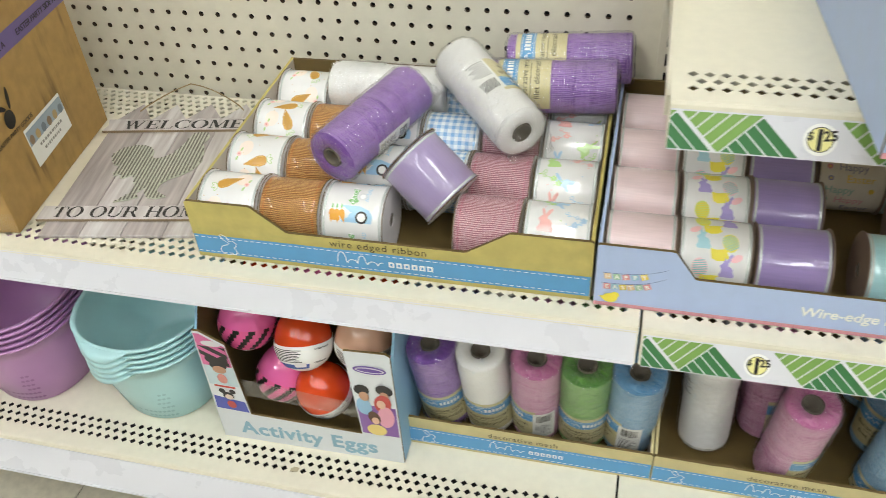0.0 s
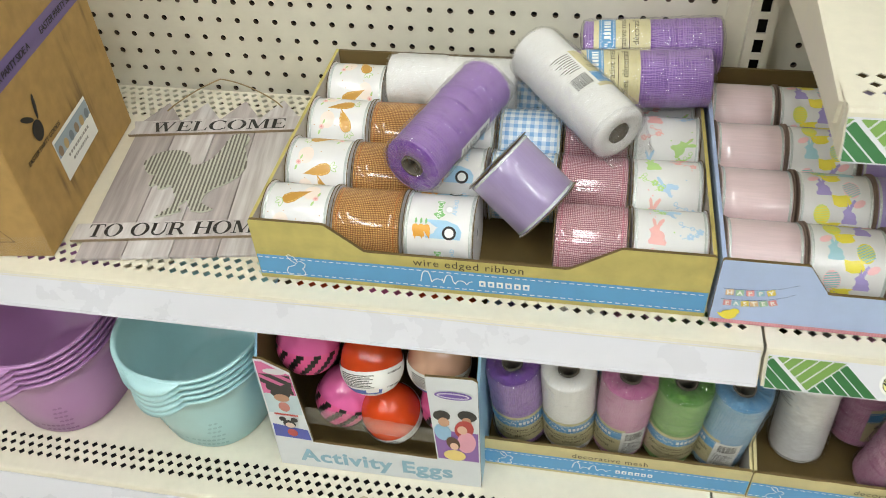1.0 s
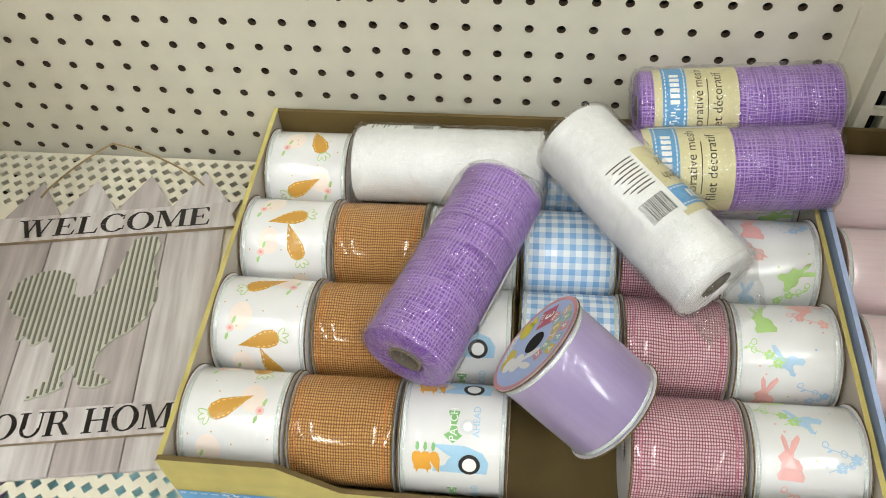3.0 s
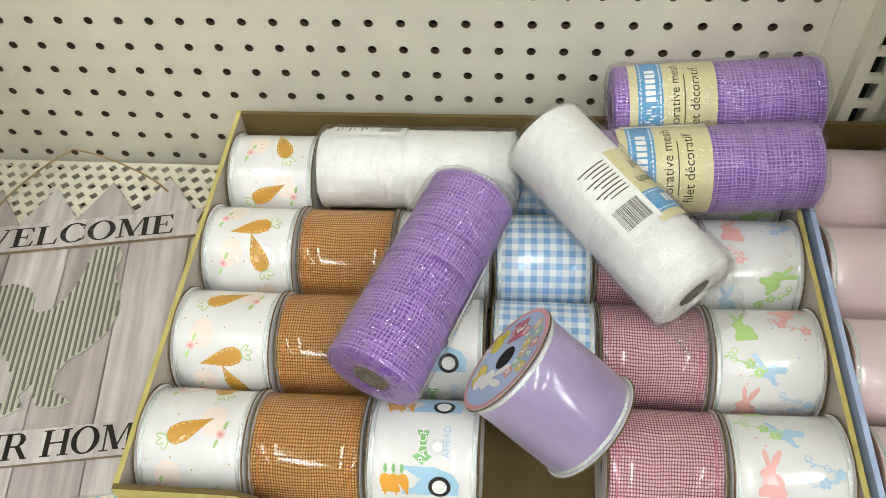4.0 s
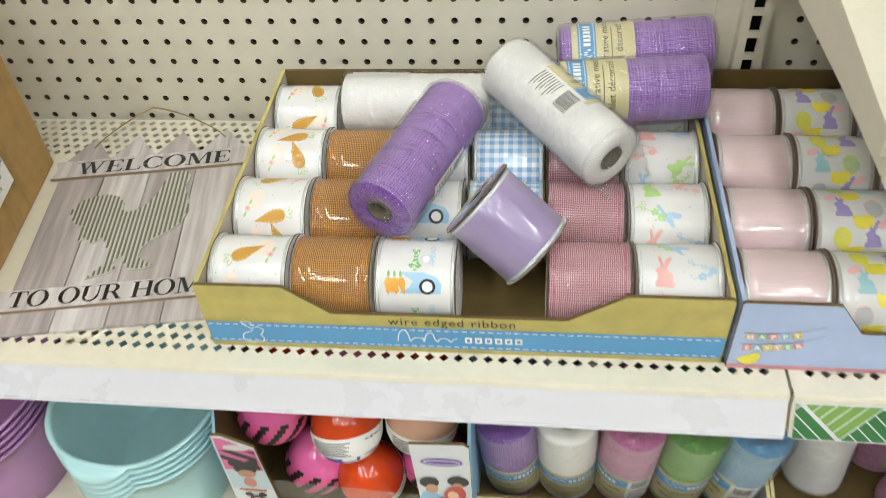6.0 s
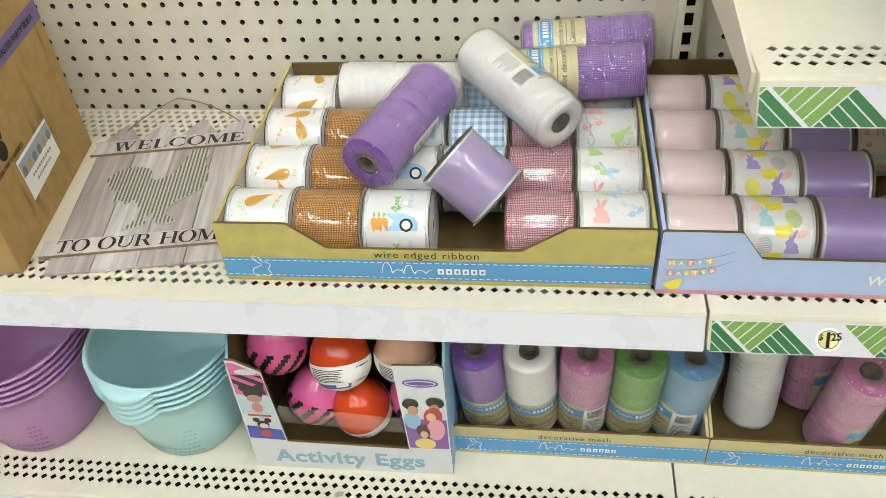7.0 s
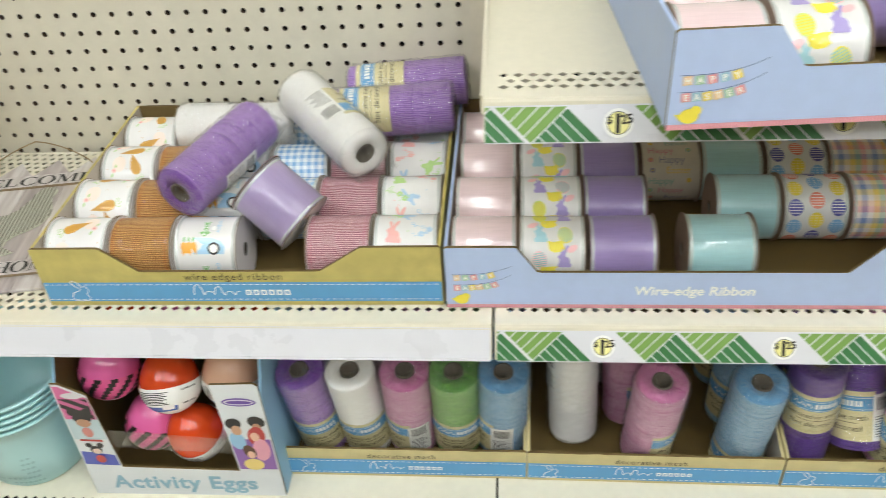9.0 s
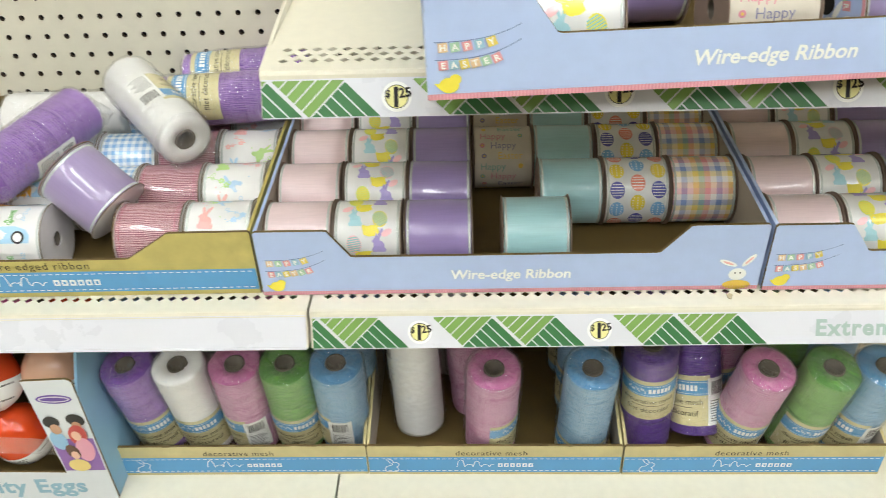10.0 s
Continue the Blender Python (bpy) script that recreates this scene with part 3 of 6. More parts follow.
price_strip(JX - 0.002, 1.1, 0.674, UZ, 0.0345, [0.284, 0.463, 0.643])


INKBOOK = {}
def INKS(h):
    if h not in INKBOOK:
        INKBOOK[h] = ink(h)
    return INKBOOK[h]


# ---- ribbon spools ----
RR, FR, SW = 0.0362, 0.0385, 0.0660

def bent(u, v, r, a0=45.0):
    """A point on a roll round x: u along it, v round it, upwards from the front."""
    a = radians(a0) + v / r
    return (u, -r * math.cos(a), r * math.sin(a))

def spot(bm, pts, r, mi, a0=45.0, lift=0.0003):
    """Lays a small printed outline on a roll."""
    cx, cy = sum(p[0] for p in pts) / len(pts), sum(p[1] for p in pts) / len(pts)
    lim = SW / 2 - 0.0012
    pts = [(max(-lim, min(lim, x)), y) for x, y in pts]
    rings = []
    for f in (1.0, 0.5):
        rings.append([bm.verts.new(bent(cx + (x - cx) * f, cy + (y - cy) * f, r + lift, a0)) for x, y in pts])
    mid = bm.verts.new(bent(cx, cy, r + lift, a0))
    n = len(pts)
    for i in range(n):
        j = (i + 1) % n
        bm.faces.new((rings[0][i], rings[0][j], rings[1][j], rings[1][i])).material_index = mi
        bm.faces.new((rings[1][i], rings[1][j], mid)).material_index = mi

def turned(pts, x, y, deg, s=1.0):
    c, q = math.cos(radians(deg)) * s, math.sin(radians(deg)) * s
    return [(x + a * c - b * q, y + a * q + b * c) for a, b in pts]

BUNNY = [(0, 0), (14, 0), (15, 3), (13, 6), (13, 9), (11, 12), (8, 13), (8, 16), (10, 20), (12, 25), (10.5, 27), (7, 23), (5.5, 18), (4, 24), (2, 27), (1, 24), (3, 17), (1, 15), (-1, 13), (1, 10), (1, 6), (-1, 3)]
CARROT = [(0, -2.5), (2.5, -4.8), (8, -5.4), (15, -3.4), (21, -1.2), (25, 0), (21, 1.2), (15, 3.4), (8, 5.4), (2.5, 4.8), (0, 2.5)]
LEAF = [(0, 0), (-3, 1.7), (-6.5, 1.2), (-8, 0), (-6.5, -1), (-3, -1.4)]
def mm_(pts, f=0.001):
    return [(x * f, y * f) for x, y in pts]

def print_carrots(bm, rnd):
    """Ochre carrots with a stitched rim, looped green leaves, small roses and soft blots."""
    v, k = -0.088, 0
    while v < 0.092:
        u = (-0.014, 0.013, 0.015)[k % 3]
        d = (28, 112, 196)[k % 3]
        spot(bm, oval(-u * 0.9, v + 0.013, 0.0085, 0.0105, 14), RR, 3, lift=0.0002)
        spot(bm, turned(mm_(CARROT, 0.00122), u, v, d), RR, 0)
        for p in range(len(CARROT)):
            a, b = CARROT[p], CARROT[(p + 1) % len(CARROT)]
            for f in (0.15, 0.65):
                mid = [(a[0] + (b[0] - a[0]) * g, (a[1] + (b[1] - a[1]) * g)) for g in (f, f + 0.25)]
                band = [(mid[0][0], mid[0][1] * 0.86), (mid[1][0], mid[1][1] * 0.86), (mid[1][0], mid[1][1] * 0.72), (mid[0][0], mid[0][1] * 0.72)]
                spot(bm, turned(mm_(band, 0.00122), u, v, d), RR, 5, lift=0.0005)
        for g in (-42, 0, 42):
            loop = turned(mm_(oval(-4.2, 0, 4.0, 1.9, 12)), u, v, d + g)
            inner = turned(mm_(oval(-4.2, 0, 3.2, 1.2, 12)), u, v, d + g)
            spot(bm, loop, RR, 1)
            spot(bm, inner, RR, 6, lift=0.0005)
        fx, fy = -u * 1.35, v + 0.004
        spot(bm, oval(fx, fy, 0.0029, 0.0029, 12), RR, 2)
        spot(bm, oval(fx, fy, 0.0013, 0.0013, 8), RR, 4, lift=0.0005)
        for g in (70, 250):
            spot(bm, turned(mm_(LEAF, 0.0008), fx + 0.003 * math.cos(radians(g + 180)), fy + 0.003 * math.sin(radians(g + 180)), g), RR, 1)
        for _ in range(6):
            spot(bm, oval(rnd.uniform(-0.027, 0.027), v + rnd.uniform(0, 0.026), 0.0006, 0.0006, 6), RR, 0)
        v += 0.0365
        k += 1

def print_truck(bm, rnd):
    """Blue trucks with carrots, black wheels and green arrows."""
    for v in (-0.062, -0.008, 0.046):
        spot(bm, [(-0.012, v), (0.022, v), (0.023, v + 0.008), (0.019, v + 0.014), (0.008, v + 0.018), (-0.012, v + 0.018)], RR, 0)
        spot(bm, [(-0.024, v + 0.001), (-0.013, v + 0.001), (-0.013, v + 0.012), (-0.024, v + 0.012)], RR, 1)
        for k in range(3):
            spot(bm, turned(mm_(CARROT, 0.0006), -0.022 + k * 0.005, v + 0.013, 270 + 8 * k), RR, 1, lift=0.0005)
            spot(bm, turned(mm_(LEAF, 0.0008), -0.022 + k * 0.005, v + 0.013, 270), RR, 2, lift=0.0005)
        for w in (0.011,):
            ring_o, ring_i = oval(w, v + 0.006, 0.0068, 0.0068, 18), oval(w, v + 0.006, 0.0045, 0.0045, 18)
            spot(bm, ring_o, RR, 3, lift=0.0006)
            spot(bm, ring_i, RR, 4, lift=0.0009)
        spot(bm, [(-0.006, v + 0.024), (0.0, v + 0.019), (0.006, v + 0.024), (0.0035, v + 0.024), (0.0035, v + 0.04), (-0.0035, v + 0.04), (-0.0035, v + 0.024)], RR, 2)
        roll_words(bm, "PATCH", 0.0068, 0.0023, v + 0.0315, 4, along=False, lift=0.0008)
        roll_words(bm, "AHEAD", 0.0062, 0.0165, v + 0.034, 0, along=False, lift=0.0008)
        spot(bm, oval(0.009, v + 0.03, 0.005, 0.005, 16), RR, 5)
        spot(bm, oval(0.009, v + 0.03, 0.003, 0.003, 16), RR, 4, lift=0.0006)

def print_bunnies(bm, rnd):
    """Large pastel rabbits with curling flowered vines and a few dots."""
    k, v = 0, -0.1
    while v < 0.1:
        side = 1 if k % 2 else -1
        spot(bm, turned(mm_(BUNNY, (0.00095, 0.00105, 0.00088)[k % 3]), side * 0.012 - 0.008, v, (-4, 58, 6, -62)[k % 4]), RR, k % 3)
        ink_ = (k + 1) % 3
        cx = -side * 0.016
        stem = [(cx + 0.010 * math.cos(a * 0.42 + k), v + 0.006 + a * 0.0013) for a in range(13)]
        curls = [[(stem[n][0] + q * 0.0030 * (1 - a / 14) * (1 - math.cos(a * 0.55)), stem[n][1] + 0.0034 * (1 - a / 14) * math.sin(a * 0.55)) for a in range(12)] for n, q in ((3, 1), (8, -1), (12, 1))]
        for line in [stem] + curls:
            for p, q in zip(line, line[1:]):
                dx, dy = q[0] - p[0], q[1] - p[1]
                L = math.hypot(dx, dy) or 1
                nx, ny = -dy / L * 0.00032, dx / L * 0.00032
                spot(bm, [(p[0] + nx, p[1] + ny), (q[0] + nx, q[1] + ny), (q[0] - nx, q[1] - ny), (p[0] - nx, p[1] - ny)], RR, ink_)
        for n in (2, 6):
            for g in range(5):
                a = radians(72 * g + 20)
                spot(bm, oval(stem[n][0] + 0.0022 * math.cos(a), stem[n][1] + 0.0022 * math.sin(a), 0.0014, 0.0014, 7), RR, ink_)
        for n, g in ((4, 40), (7, 150), (10, 20)):
            spot(bm, turned(mm_(LEAF, 0.0005), stem[n][0], stem[n][1], g), RR, ink_, lift=0.0004)
        for _ in range(3):
            spot(bm, oval(rnd.uniform(-0.027, 0.027), v + rnd.uniform(0, 0.028), 0.0008, 0.0008, 7), RR, rnd.randrange(3))
        k += 1
        v += 0.0285

def print_easter(bm, rnd):
    """Yellow splashes, striped eggs and blue and lilac rabbits."""
    v, k = -0.095, 0
    while v < 0.095:
        s = -1 if k % 2 else 1
        spot(bm, turned(oval(0, 0, 0.0075, 0.0098, 14), s * -0.013, v, 10), RR, (0, 3, 5)[k % 3])
        for w in range(-3, 4):
            hw = 0.0068 * math.sqrt(max(0, 1 - (w / 4.2) ** 2))
            spot(bm, turned([(-hw, w * 0.0023 - 0.0006), (hw, w * 0.0023 - 0.0006), (hw, w * 0.0023 + 0.0006), (-hw, w * 0.0023 + 0.0006)], s * -0.013, v, 10 + 20 * (k % 2)), RR, (4, 0, 4)[k % 3], lift=0.0005)
        spot(bm, turned(mm_(BUNNY, 0.0009), s * 0.012 - 0.006, v - 0.008, 0), RR, (1, 2, 2)[k % 3])
        spot(bm, turned([(-7, -4), (-2, -6), (5, -5), (9, -2), (7, 3), (10, 6), (3, 6), (-3, 5), (-9, 6), (-8, 0)], s * 0.004, v + 0.014, 0, 0.001), RR, 0)
        spot(bm, turned(oval(0, 0, 0.006, 0.0035, 10), s * 0.02, v + 0.012, 30), RR, 5)
        k += 1
        v += 0.027

def print_eggs(bm, rnd):
    """Rows of coloured eggs with spots and zigzags."""
    v, k = -0.1, 0
    while v < 0.1:
        for c, u in enumerate((-0.022, 0.0, 0.022)):
            y = v + (0.008 if c % 2 else 0)
            i = (k + c * 2) % 4
            spot(bm, turned(oval(0, 0, 0.0078, 0.0095, 16), u, y, 8), RR, i)
            for w in range(-2, 3):
                hw = 0.0066 * math.sqrt(max(0, 1 - (w / 3.2) ** 2))
                if i % 2:
                    for q in (-0.5, 0.0, 0.5):
                        spot(bm, oval(u + hw * q * 1.6, y + w * 0.003, 0.0008, 0.0008, 6), RR, 4, lift=0.0005)
                else:
                    spot(bm, [(u - hw, y + w * 0.003 - 0.0004), (u + hw, y + w * 0.003 - 0.0004), (u + hw, y + w * 0.003 + 0.0004), (u - hw, y + w * 0.003 + 0.0004)], RR, 4, lift=0.0005)
        k += 1
        v += 0.0225

def roll_words(bm, text, size, u, v, mi, a0=45.0, along=True, r=RR, lift=0.0006, bold=0.0):
    """Printed words on a roll; along: the line runs along the axis, else round it."""
    vs, fs = words(text, size, bold)
    made = []
    for x, y, _ in vs:
        p = (u + x, v + y) if along else (u - y, v + x)
        made.append(bm.verts.new(bent(p[0], p[1], r + lift, a0)))
    for f in fs:
        try:
            bm.faces.new([made[i] for i in f]).material_index = mi
        except ValueError:
            pass

def print_happy(bm, rnd):
    """Faded rows of the words Happy and Easter with flowers."""
    v, k = -0.095, 0
    while v < 0.095:
        roll_words(bm, ("Happy", "Easter", "Happy")[k % 3], 0.0115, (-0.012, 0.008, 0.0)[k % 3], v, k % 4)
        spot(bm, oval((0.02, -0.022, -0.024)[k % 3], v + 0.004, 0.003, 0.003, 8), RR, (k + 1) % 4)
        spot(bm, oval((0.02, -0.022, -0.024)[k % 3], v + 0.004, 0.0012, 0.0012, 8), RR, 3, lift=0.0005)
        k += 1
        v += 0.0125

SPOOLS = {
    "carrot": (RIBBONW, print_carrots, ["C8953C", "A9CC84", "EDC3BA", "EEDFD4", "DE9494", "EAC878", "E6E3DE"], True, "ribbon spool of white ribbon printed with orange carrots"),
    "burlap": (weave("orange_burlap", "80481A", "E2B06A", pitch=0.0017, coat=0.8), None, "C4702A", False, "ribbon spool of orange-brown burlap ribbon in clear film"),
    "truck": (RIBBONW, print_truck, ["A5CDE6", "E7A63A", "86C07A", "1B1B1E", "F4F4F2", "D9D9DA"], True, "ribbon spool of white ribbon printed with blue trucks and carrots"),
    "gingham": (checked("blue_gingham", 0.0045, ["74A9D8", "EAF0F4"], ["74A9D8", "EAF0F4"]), None, "BBD3EA", True, "ribbon spool of blue and white gingham ribbon"),
    "rose": (weave("rose_burlap", "8A3E52", "F2CDD2", pitch=0.0017, coat=0.8), None, "C56F84", False, "ribbon spool of dusty pink burlap ribbon in clear film"),
    "bunny": (RIBBONW, print_bunnies, ["B4D788", "EDB5B0", "AECDE4"], True, "ribbon spool of white ribbon printed with pastel rabbits"),
    "pink": (satin("pale_pink_satin", "E3CBCD"), None, None, True, "ribbon spool of pale pink satin ribbon with silver edges"),
    "easter": (RIBBONW, print_easter, ["EFE04E", "A8D3DC", "A99BD3", "D8E37A", "86C7C9", "F3C2C6"], True, "ribbon spool of white ribbon printed with eggs and rabbits"),
    "purple": (satin("lilac_satin", "9683B8"), None, None, True, "ribbon spool of shiny lilac satin ribbon with silver edges"),
    "loose": (satin("lavender_satin", "9A8AB2"), None, None, True, "loose spool of lavender satin ribbon with a printed end label"),
    "happy": (paint("natural_ribbon", "D6CDBE", 0.6, vary=0.1, coat=0.3), print_happy, ["8D8AA8", "D78C9A", "86B7A8", "E8C65A"], False, "ribbon spool of natural ribbon printed with coloured words"),
    "aqua": (satin("aqua_satin", "A6D2D8"), None, None, True, "ribbon spool of pale aqua satin ribbon"),
    "eggs": (RIBBONW, print_eggs, ["5A5AA8", "EFD845", "E98B78", "7FB3DD", "F6F4EE"], True, "ribbon spool of white ribbon printed with coloured eggs"),
    "plaid": (checked("pastel_plaid", 0.0062, ["F0A0A8", "F7EFEA", "7F98D0", "F7EFEA", "F3DA6E", "9CC49A"], ["F0909A", "F7EFEA", "7F98D0", "F3DA6E", "F7EFEA", "F5B37C"]), None, None, True, "ribbon spool of pastel plaid ribbon with yellow edges"),
}
FLANGE_A = paint("white_card_flange", "EAE6E6", 0.5, vary=0.06)
FLANGE_B = paint("brown_card_flange", "8C786A", 0.7, vary=0.15)
STOCK = {}

def flange(parent, x, out, mat, rim):
    bm = bmesh.new()
    t = 0.0011
    lathe(bm, [(x - t / 2, 0.008), (x - t / 2, FR - 0.0006), (x - t / 2 + 0.0003, FR), (x + t / 2 - 0.0003, FR), (x + t / 2, FR - 0.0006), (x + t / 2, 0.008), (x - t / 2, 0.008)], 44)
    for f in bm.faces:
        c = f.calc_center_median()
        f.smooth = False
        f.material_index = 1 if math.hypot(c.y, c.z) > FR - 0.0005 else 0
    return part("flange", bm, [mat, rim], parent)

def spool(kind, m):
    """A spool of ribbon with its axis along x, centred on its origin."""
    if kind in STOCK:
        return copy_thing(STOCK[kind], m)
    mat, prints, extra, wired, label = SPOOLS[kind]
    ob = thing("ribbon_spool", label, "ribbon spool", m, "ribbon spools in the trays")
    rnd = random.Random(len(STOCK) + 5)
    bm = bmesh.new()
    lathe(bm, [(-SW / 2, RR - 0.004), (-SW / 2, RR - 0.0004), (-SW / 2 + 0.0006, RR), (-SW / 4, RR), (0, RR + 0.0001), (SW / 4, RR), (SW / 2 - 0.0006, RR), (SW / 2, RR - 0.0004), (SW / 2, RR - 0.004)], 44)
    band = part("ribbon", bm, mat, ob)
    if prints:
        bm = bmesh.new()
        prints(bm, rnd)
        part("printed_pattern", bm, [ink(h) for h in extra], band)
    if wired:
        for s in (-1, 1):
            bm = bmesh.new()
            lathe(bm, [(s * (SW / 2 - 0.0008), RR + 0.0002), (s * (SW / 2 - 0.0016), RR + 0.0006), (s * (SW / 2 - 0.0032), RR + 0.0002)], 44)
            part("wire_edge", bm, SILVER, band, "shiny wired edge")
    elif isinstance(extra, str):
        for s in (-1, 1):
            bm = bmesh.new()
            for k in range(88):
                a = k * 2.5e-3 - 0.11
                spot(bm, [(s * 0.0285 - 0.0006, a), (s * 0.0285 + 0.0006, a), (s * 0.0285 + 0.0006, a + 0.0015), (s * 0.0285 - 0.0006, a + 0.0015)], RR, 0, lift=0.0005)
            tagged(part("stitching", bm, ink(extra), band), kind="stuff")
    light = kind in ("loose", "carrot", "bunny", "truck", "rose", "burlap", "gingham")
    fm = FLANGE_A if light else FLANGE_B
    for s in (-1, 1):
        flange(ob, s * (SW / 2 + 0.0012), s, fm, KRAFT_IN if light else FLANGE_B)
    bm = bmesh.new()
    lathe(bm, [(-SW / 2, 0.0095), (SW / 2, 0.0095)], 24)
    part("core", bm, CORE, ob)
    if kind == "loose":
        spool_label(ob, -SW / 2 - 0.002)
    STOCK[kind] = ob
    return ob


def spool_label(ob, x):
    """Printed paper disc on a spool's end: pink rim, blue field, chicks, rabbit and words."""
    f = Matrix(((0, 0, -1, x), (-1, 0, 0, 0), (0, 1, 0, 0), (0, 0, 0, 1)))
    def disc(name, r0, r1, lift, mat, parent):
        bm = bmesh.new()
        n = 40
        a = [[bm.verts.new(f @ Vector((r * math.cos(2 * math.pi * i / n), r * math.sin(2 * math.pi * i / n), lift))) for i in range(n)] for r in (r0, r1)]
        for i in range(n):
            j = (i + 1) % n
            bm.faces.new((a[0][i], a[1][i], a[1][j], a[0][j]))
        return part(name, bm, mat, parent)
    lab = disc("paper_label", 0.0085, 0.0368, 0.0006, PERI, ob)
    tagged(lab, "periwinkle paper label with rabbit, chicks and lettering")
    disc("pink_rim", 0.0350, 0.0380, 0.0008, INKS("E2A0A6"), lab)
    # flat near-black disc painted for the shade in the open core
    disc("core_hole_shade", 0.0001, 0.0086, 0.0009, DARK, lab)
    up = f @ Matrix.Translation((0, 0, 0.0010))
    for (cx, cy, rx, ry, tn, h) in ((-0.019, -0.019, 0.008, 0.0065, 0.3, "EFE04A"), (0.006, -0.024, 0.010, 0.007, 0.2, "EAD04A"), (-0.0245, -0.013, 0.004, 0.004, 0, "EFE04A")):
        bm = bmesh.new()
        flat(bm, oval(cx, cy, rx, ry, 18, tn), up)
        part("chick_print", bm, INKS(h), lab)
    bm = bmesh.new()
    u2 = f @ Matrix.Translation((0, 0, 0.0013))
    flat(bm, oval(0.014, -0.010, 0.0075, 0.0068, 18), u2)
    flat(bm, oval(0.012, 0.004, 0.0026, 0.0085, 16, 0.12), u2)
    flat(bm, oval(0.021, 0.002, 0.0026, 0.0085, 16, -0.5), u2)
    flat(bm, oval(0.012, -0.020, 0.0062, 0.006, 16), f @ Matrix.Translation((0, 0, 0.0012)))
    part("rabbit_print", bm, WHITE, lab)
    letter("lettering", "Ribbon", 0.0085, f @ pose(-0.006, -0.0305, 0.0016), WHITE, lab, 0.0002, 1.0, 0.1)
    bm = bmesh.new()
    flat(bm, [(-0.030, -0.006), (-0.013, -0.006), (-0.013, 0.010), (-0.030, 0.010)], up)
    box = part("yards_panel", bm, INKS("C9637C"), lab)
    letter("lettering", "3", 0.0125, f @ pose(-0.0215, 0.0005, 0.0014), WHITE, box, 0.0003)
    letter("lettering", "yards", 0.0052, f @ pose(-0.0215, -0.0045, 0.0014), WHITE, box, 0.0)
    for row, (text, r) in enumerate((("HAPPY", 0.0295), ("EASTER", 0.0205))):
        for i, ch in enumerate(text):
            a = 90 - (i - (len(text) - 1) / 2) * (17 if row == 0 else 21)
            m = f @ pose(r * math.cos(radians(a)), r * math.sin(radians(a)), 0.0012, 0, 0, a - 90)
            bm = bmesh.new()
            flat(bm, [(-0.0036, -0.0036), (0.0036, -0.0036), (0.0036, 0.004), (-0.0036, 0.004)], m)
            fl = part("bunting_flag", bm, INKS(["E8C8A0", "A8CDB0", "E7A0A4", "9FC6D8", "E9D36A"][(i + row * 2) % 5]), lab)
            letter("letter", ch, 0.0068, m @ pose(0, -0.0022, 0.0003), WHITE, fl, 0.0002)


# ---- display trays ----
def front_outline(W, hi, lo, cuts):
    a, b, c, d = (W * f for f in cuts)
    r = 0.004
    return [(0, 0), (W, 0), (W, hi - 0.002), (W - 0.002, hi), (d + r, hi), (d, hi - 0.0006), (c + r, lo + 0.0008), (c, lo), (b, lo), (b - r, lo + 0.0008), (a, hi - 0.0006), (a - r, hi), (0.002, hi), (0, hi - 0.002)]

def dashes(bm, x0, x1, v, m, n, h=0.0009):
    L = (x1 - x0) / n
    for i in range(n):
        a = x0 + i * L
        flat(bm, [(a, v), (a + L * 0.62, v), (a + L * 0.62, v + h), (a, v + h)], m)

def rabbit_line(bm, m, x, v, s):
    """A rabbit drawn in one white line."""
    p = [(0, 0), (-1, 4), (1, 8), (6, 10), (8, 12), (4, 15), (1, 20), (3, 21), (7, 19), (9, 14), (12, 15), (15, 12), (14, 9), (12, 7), (14, 3), (13, 0), (6, -1), (0, 0)]
    stroke(bm, [(x + a * s, v + b * s) for a, b in p], 0.0009, m)

PITCH, ROW0, ROWP = 0.0720, 0.0465, 0.0792
def tray(name, label, W, D, hi, lo, back, cuts, outer, m, group=""):
    """Open card display tray: base, cut-out front, sloping sides, back."""
    ob = thing(name, label, "display tray", m, group)
    t = 0.0035
    bm = bmesh.new()
    slab(bm, t, W - t, t, D - t, 0.0006, 0.003)
    part("base", bm, KRAFT_IN, ob)
    bm = bmesh.new()
    prism(bm, front_outline(W, hi, lo, cuts), pose(0, t, 0.0004, 90, 0, 0), t, 0, 1)
    part("front_panel", bm, [outer, KRAFT_IN], ob)
    bm = bmesh.new()
    slab(bm, t, W - t, D - t, D, 0.0006, back)
    part("back_panel", bm, KRAFT_IN, ob)
    for s in (0, 1):
        bm = bmesh.new()
        mx = Matrix(((0, 0, 1, s * (W - t)), (1, 0, 0, 0), (0, 1, 0, 0), (0, 0, 0, 1)))
        prism(bm, [(t + 0.0005, 0.0006), (D, 0.0006), (D, back), (t + 0.0005, hi - 0.001)], mx, t, 0, 0)
        for f in bm.faces:
            c = f.calc_center_median()
            inner = abs(c.x - (t if s == 0 else W - t)) < 1e-5
            f.material_index = 1 if inner else 0
        part("side_panel", bm, [outer, paint_cache("inner_card", "B9AFA2")], ob)
    return ob

CACHE = {}
def paint_cache(name, h, rough=0.6):
    if name not in CACHE:
        CACHE[name] = paint(name, h, rough, vary=0.08)
    return CACHE[name]

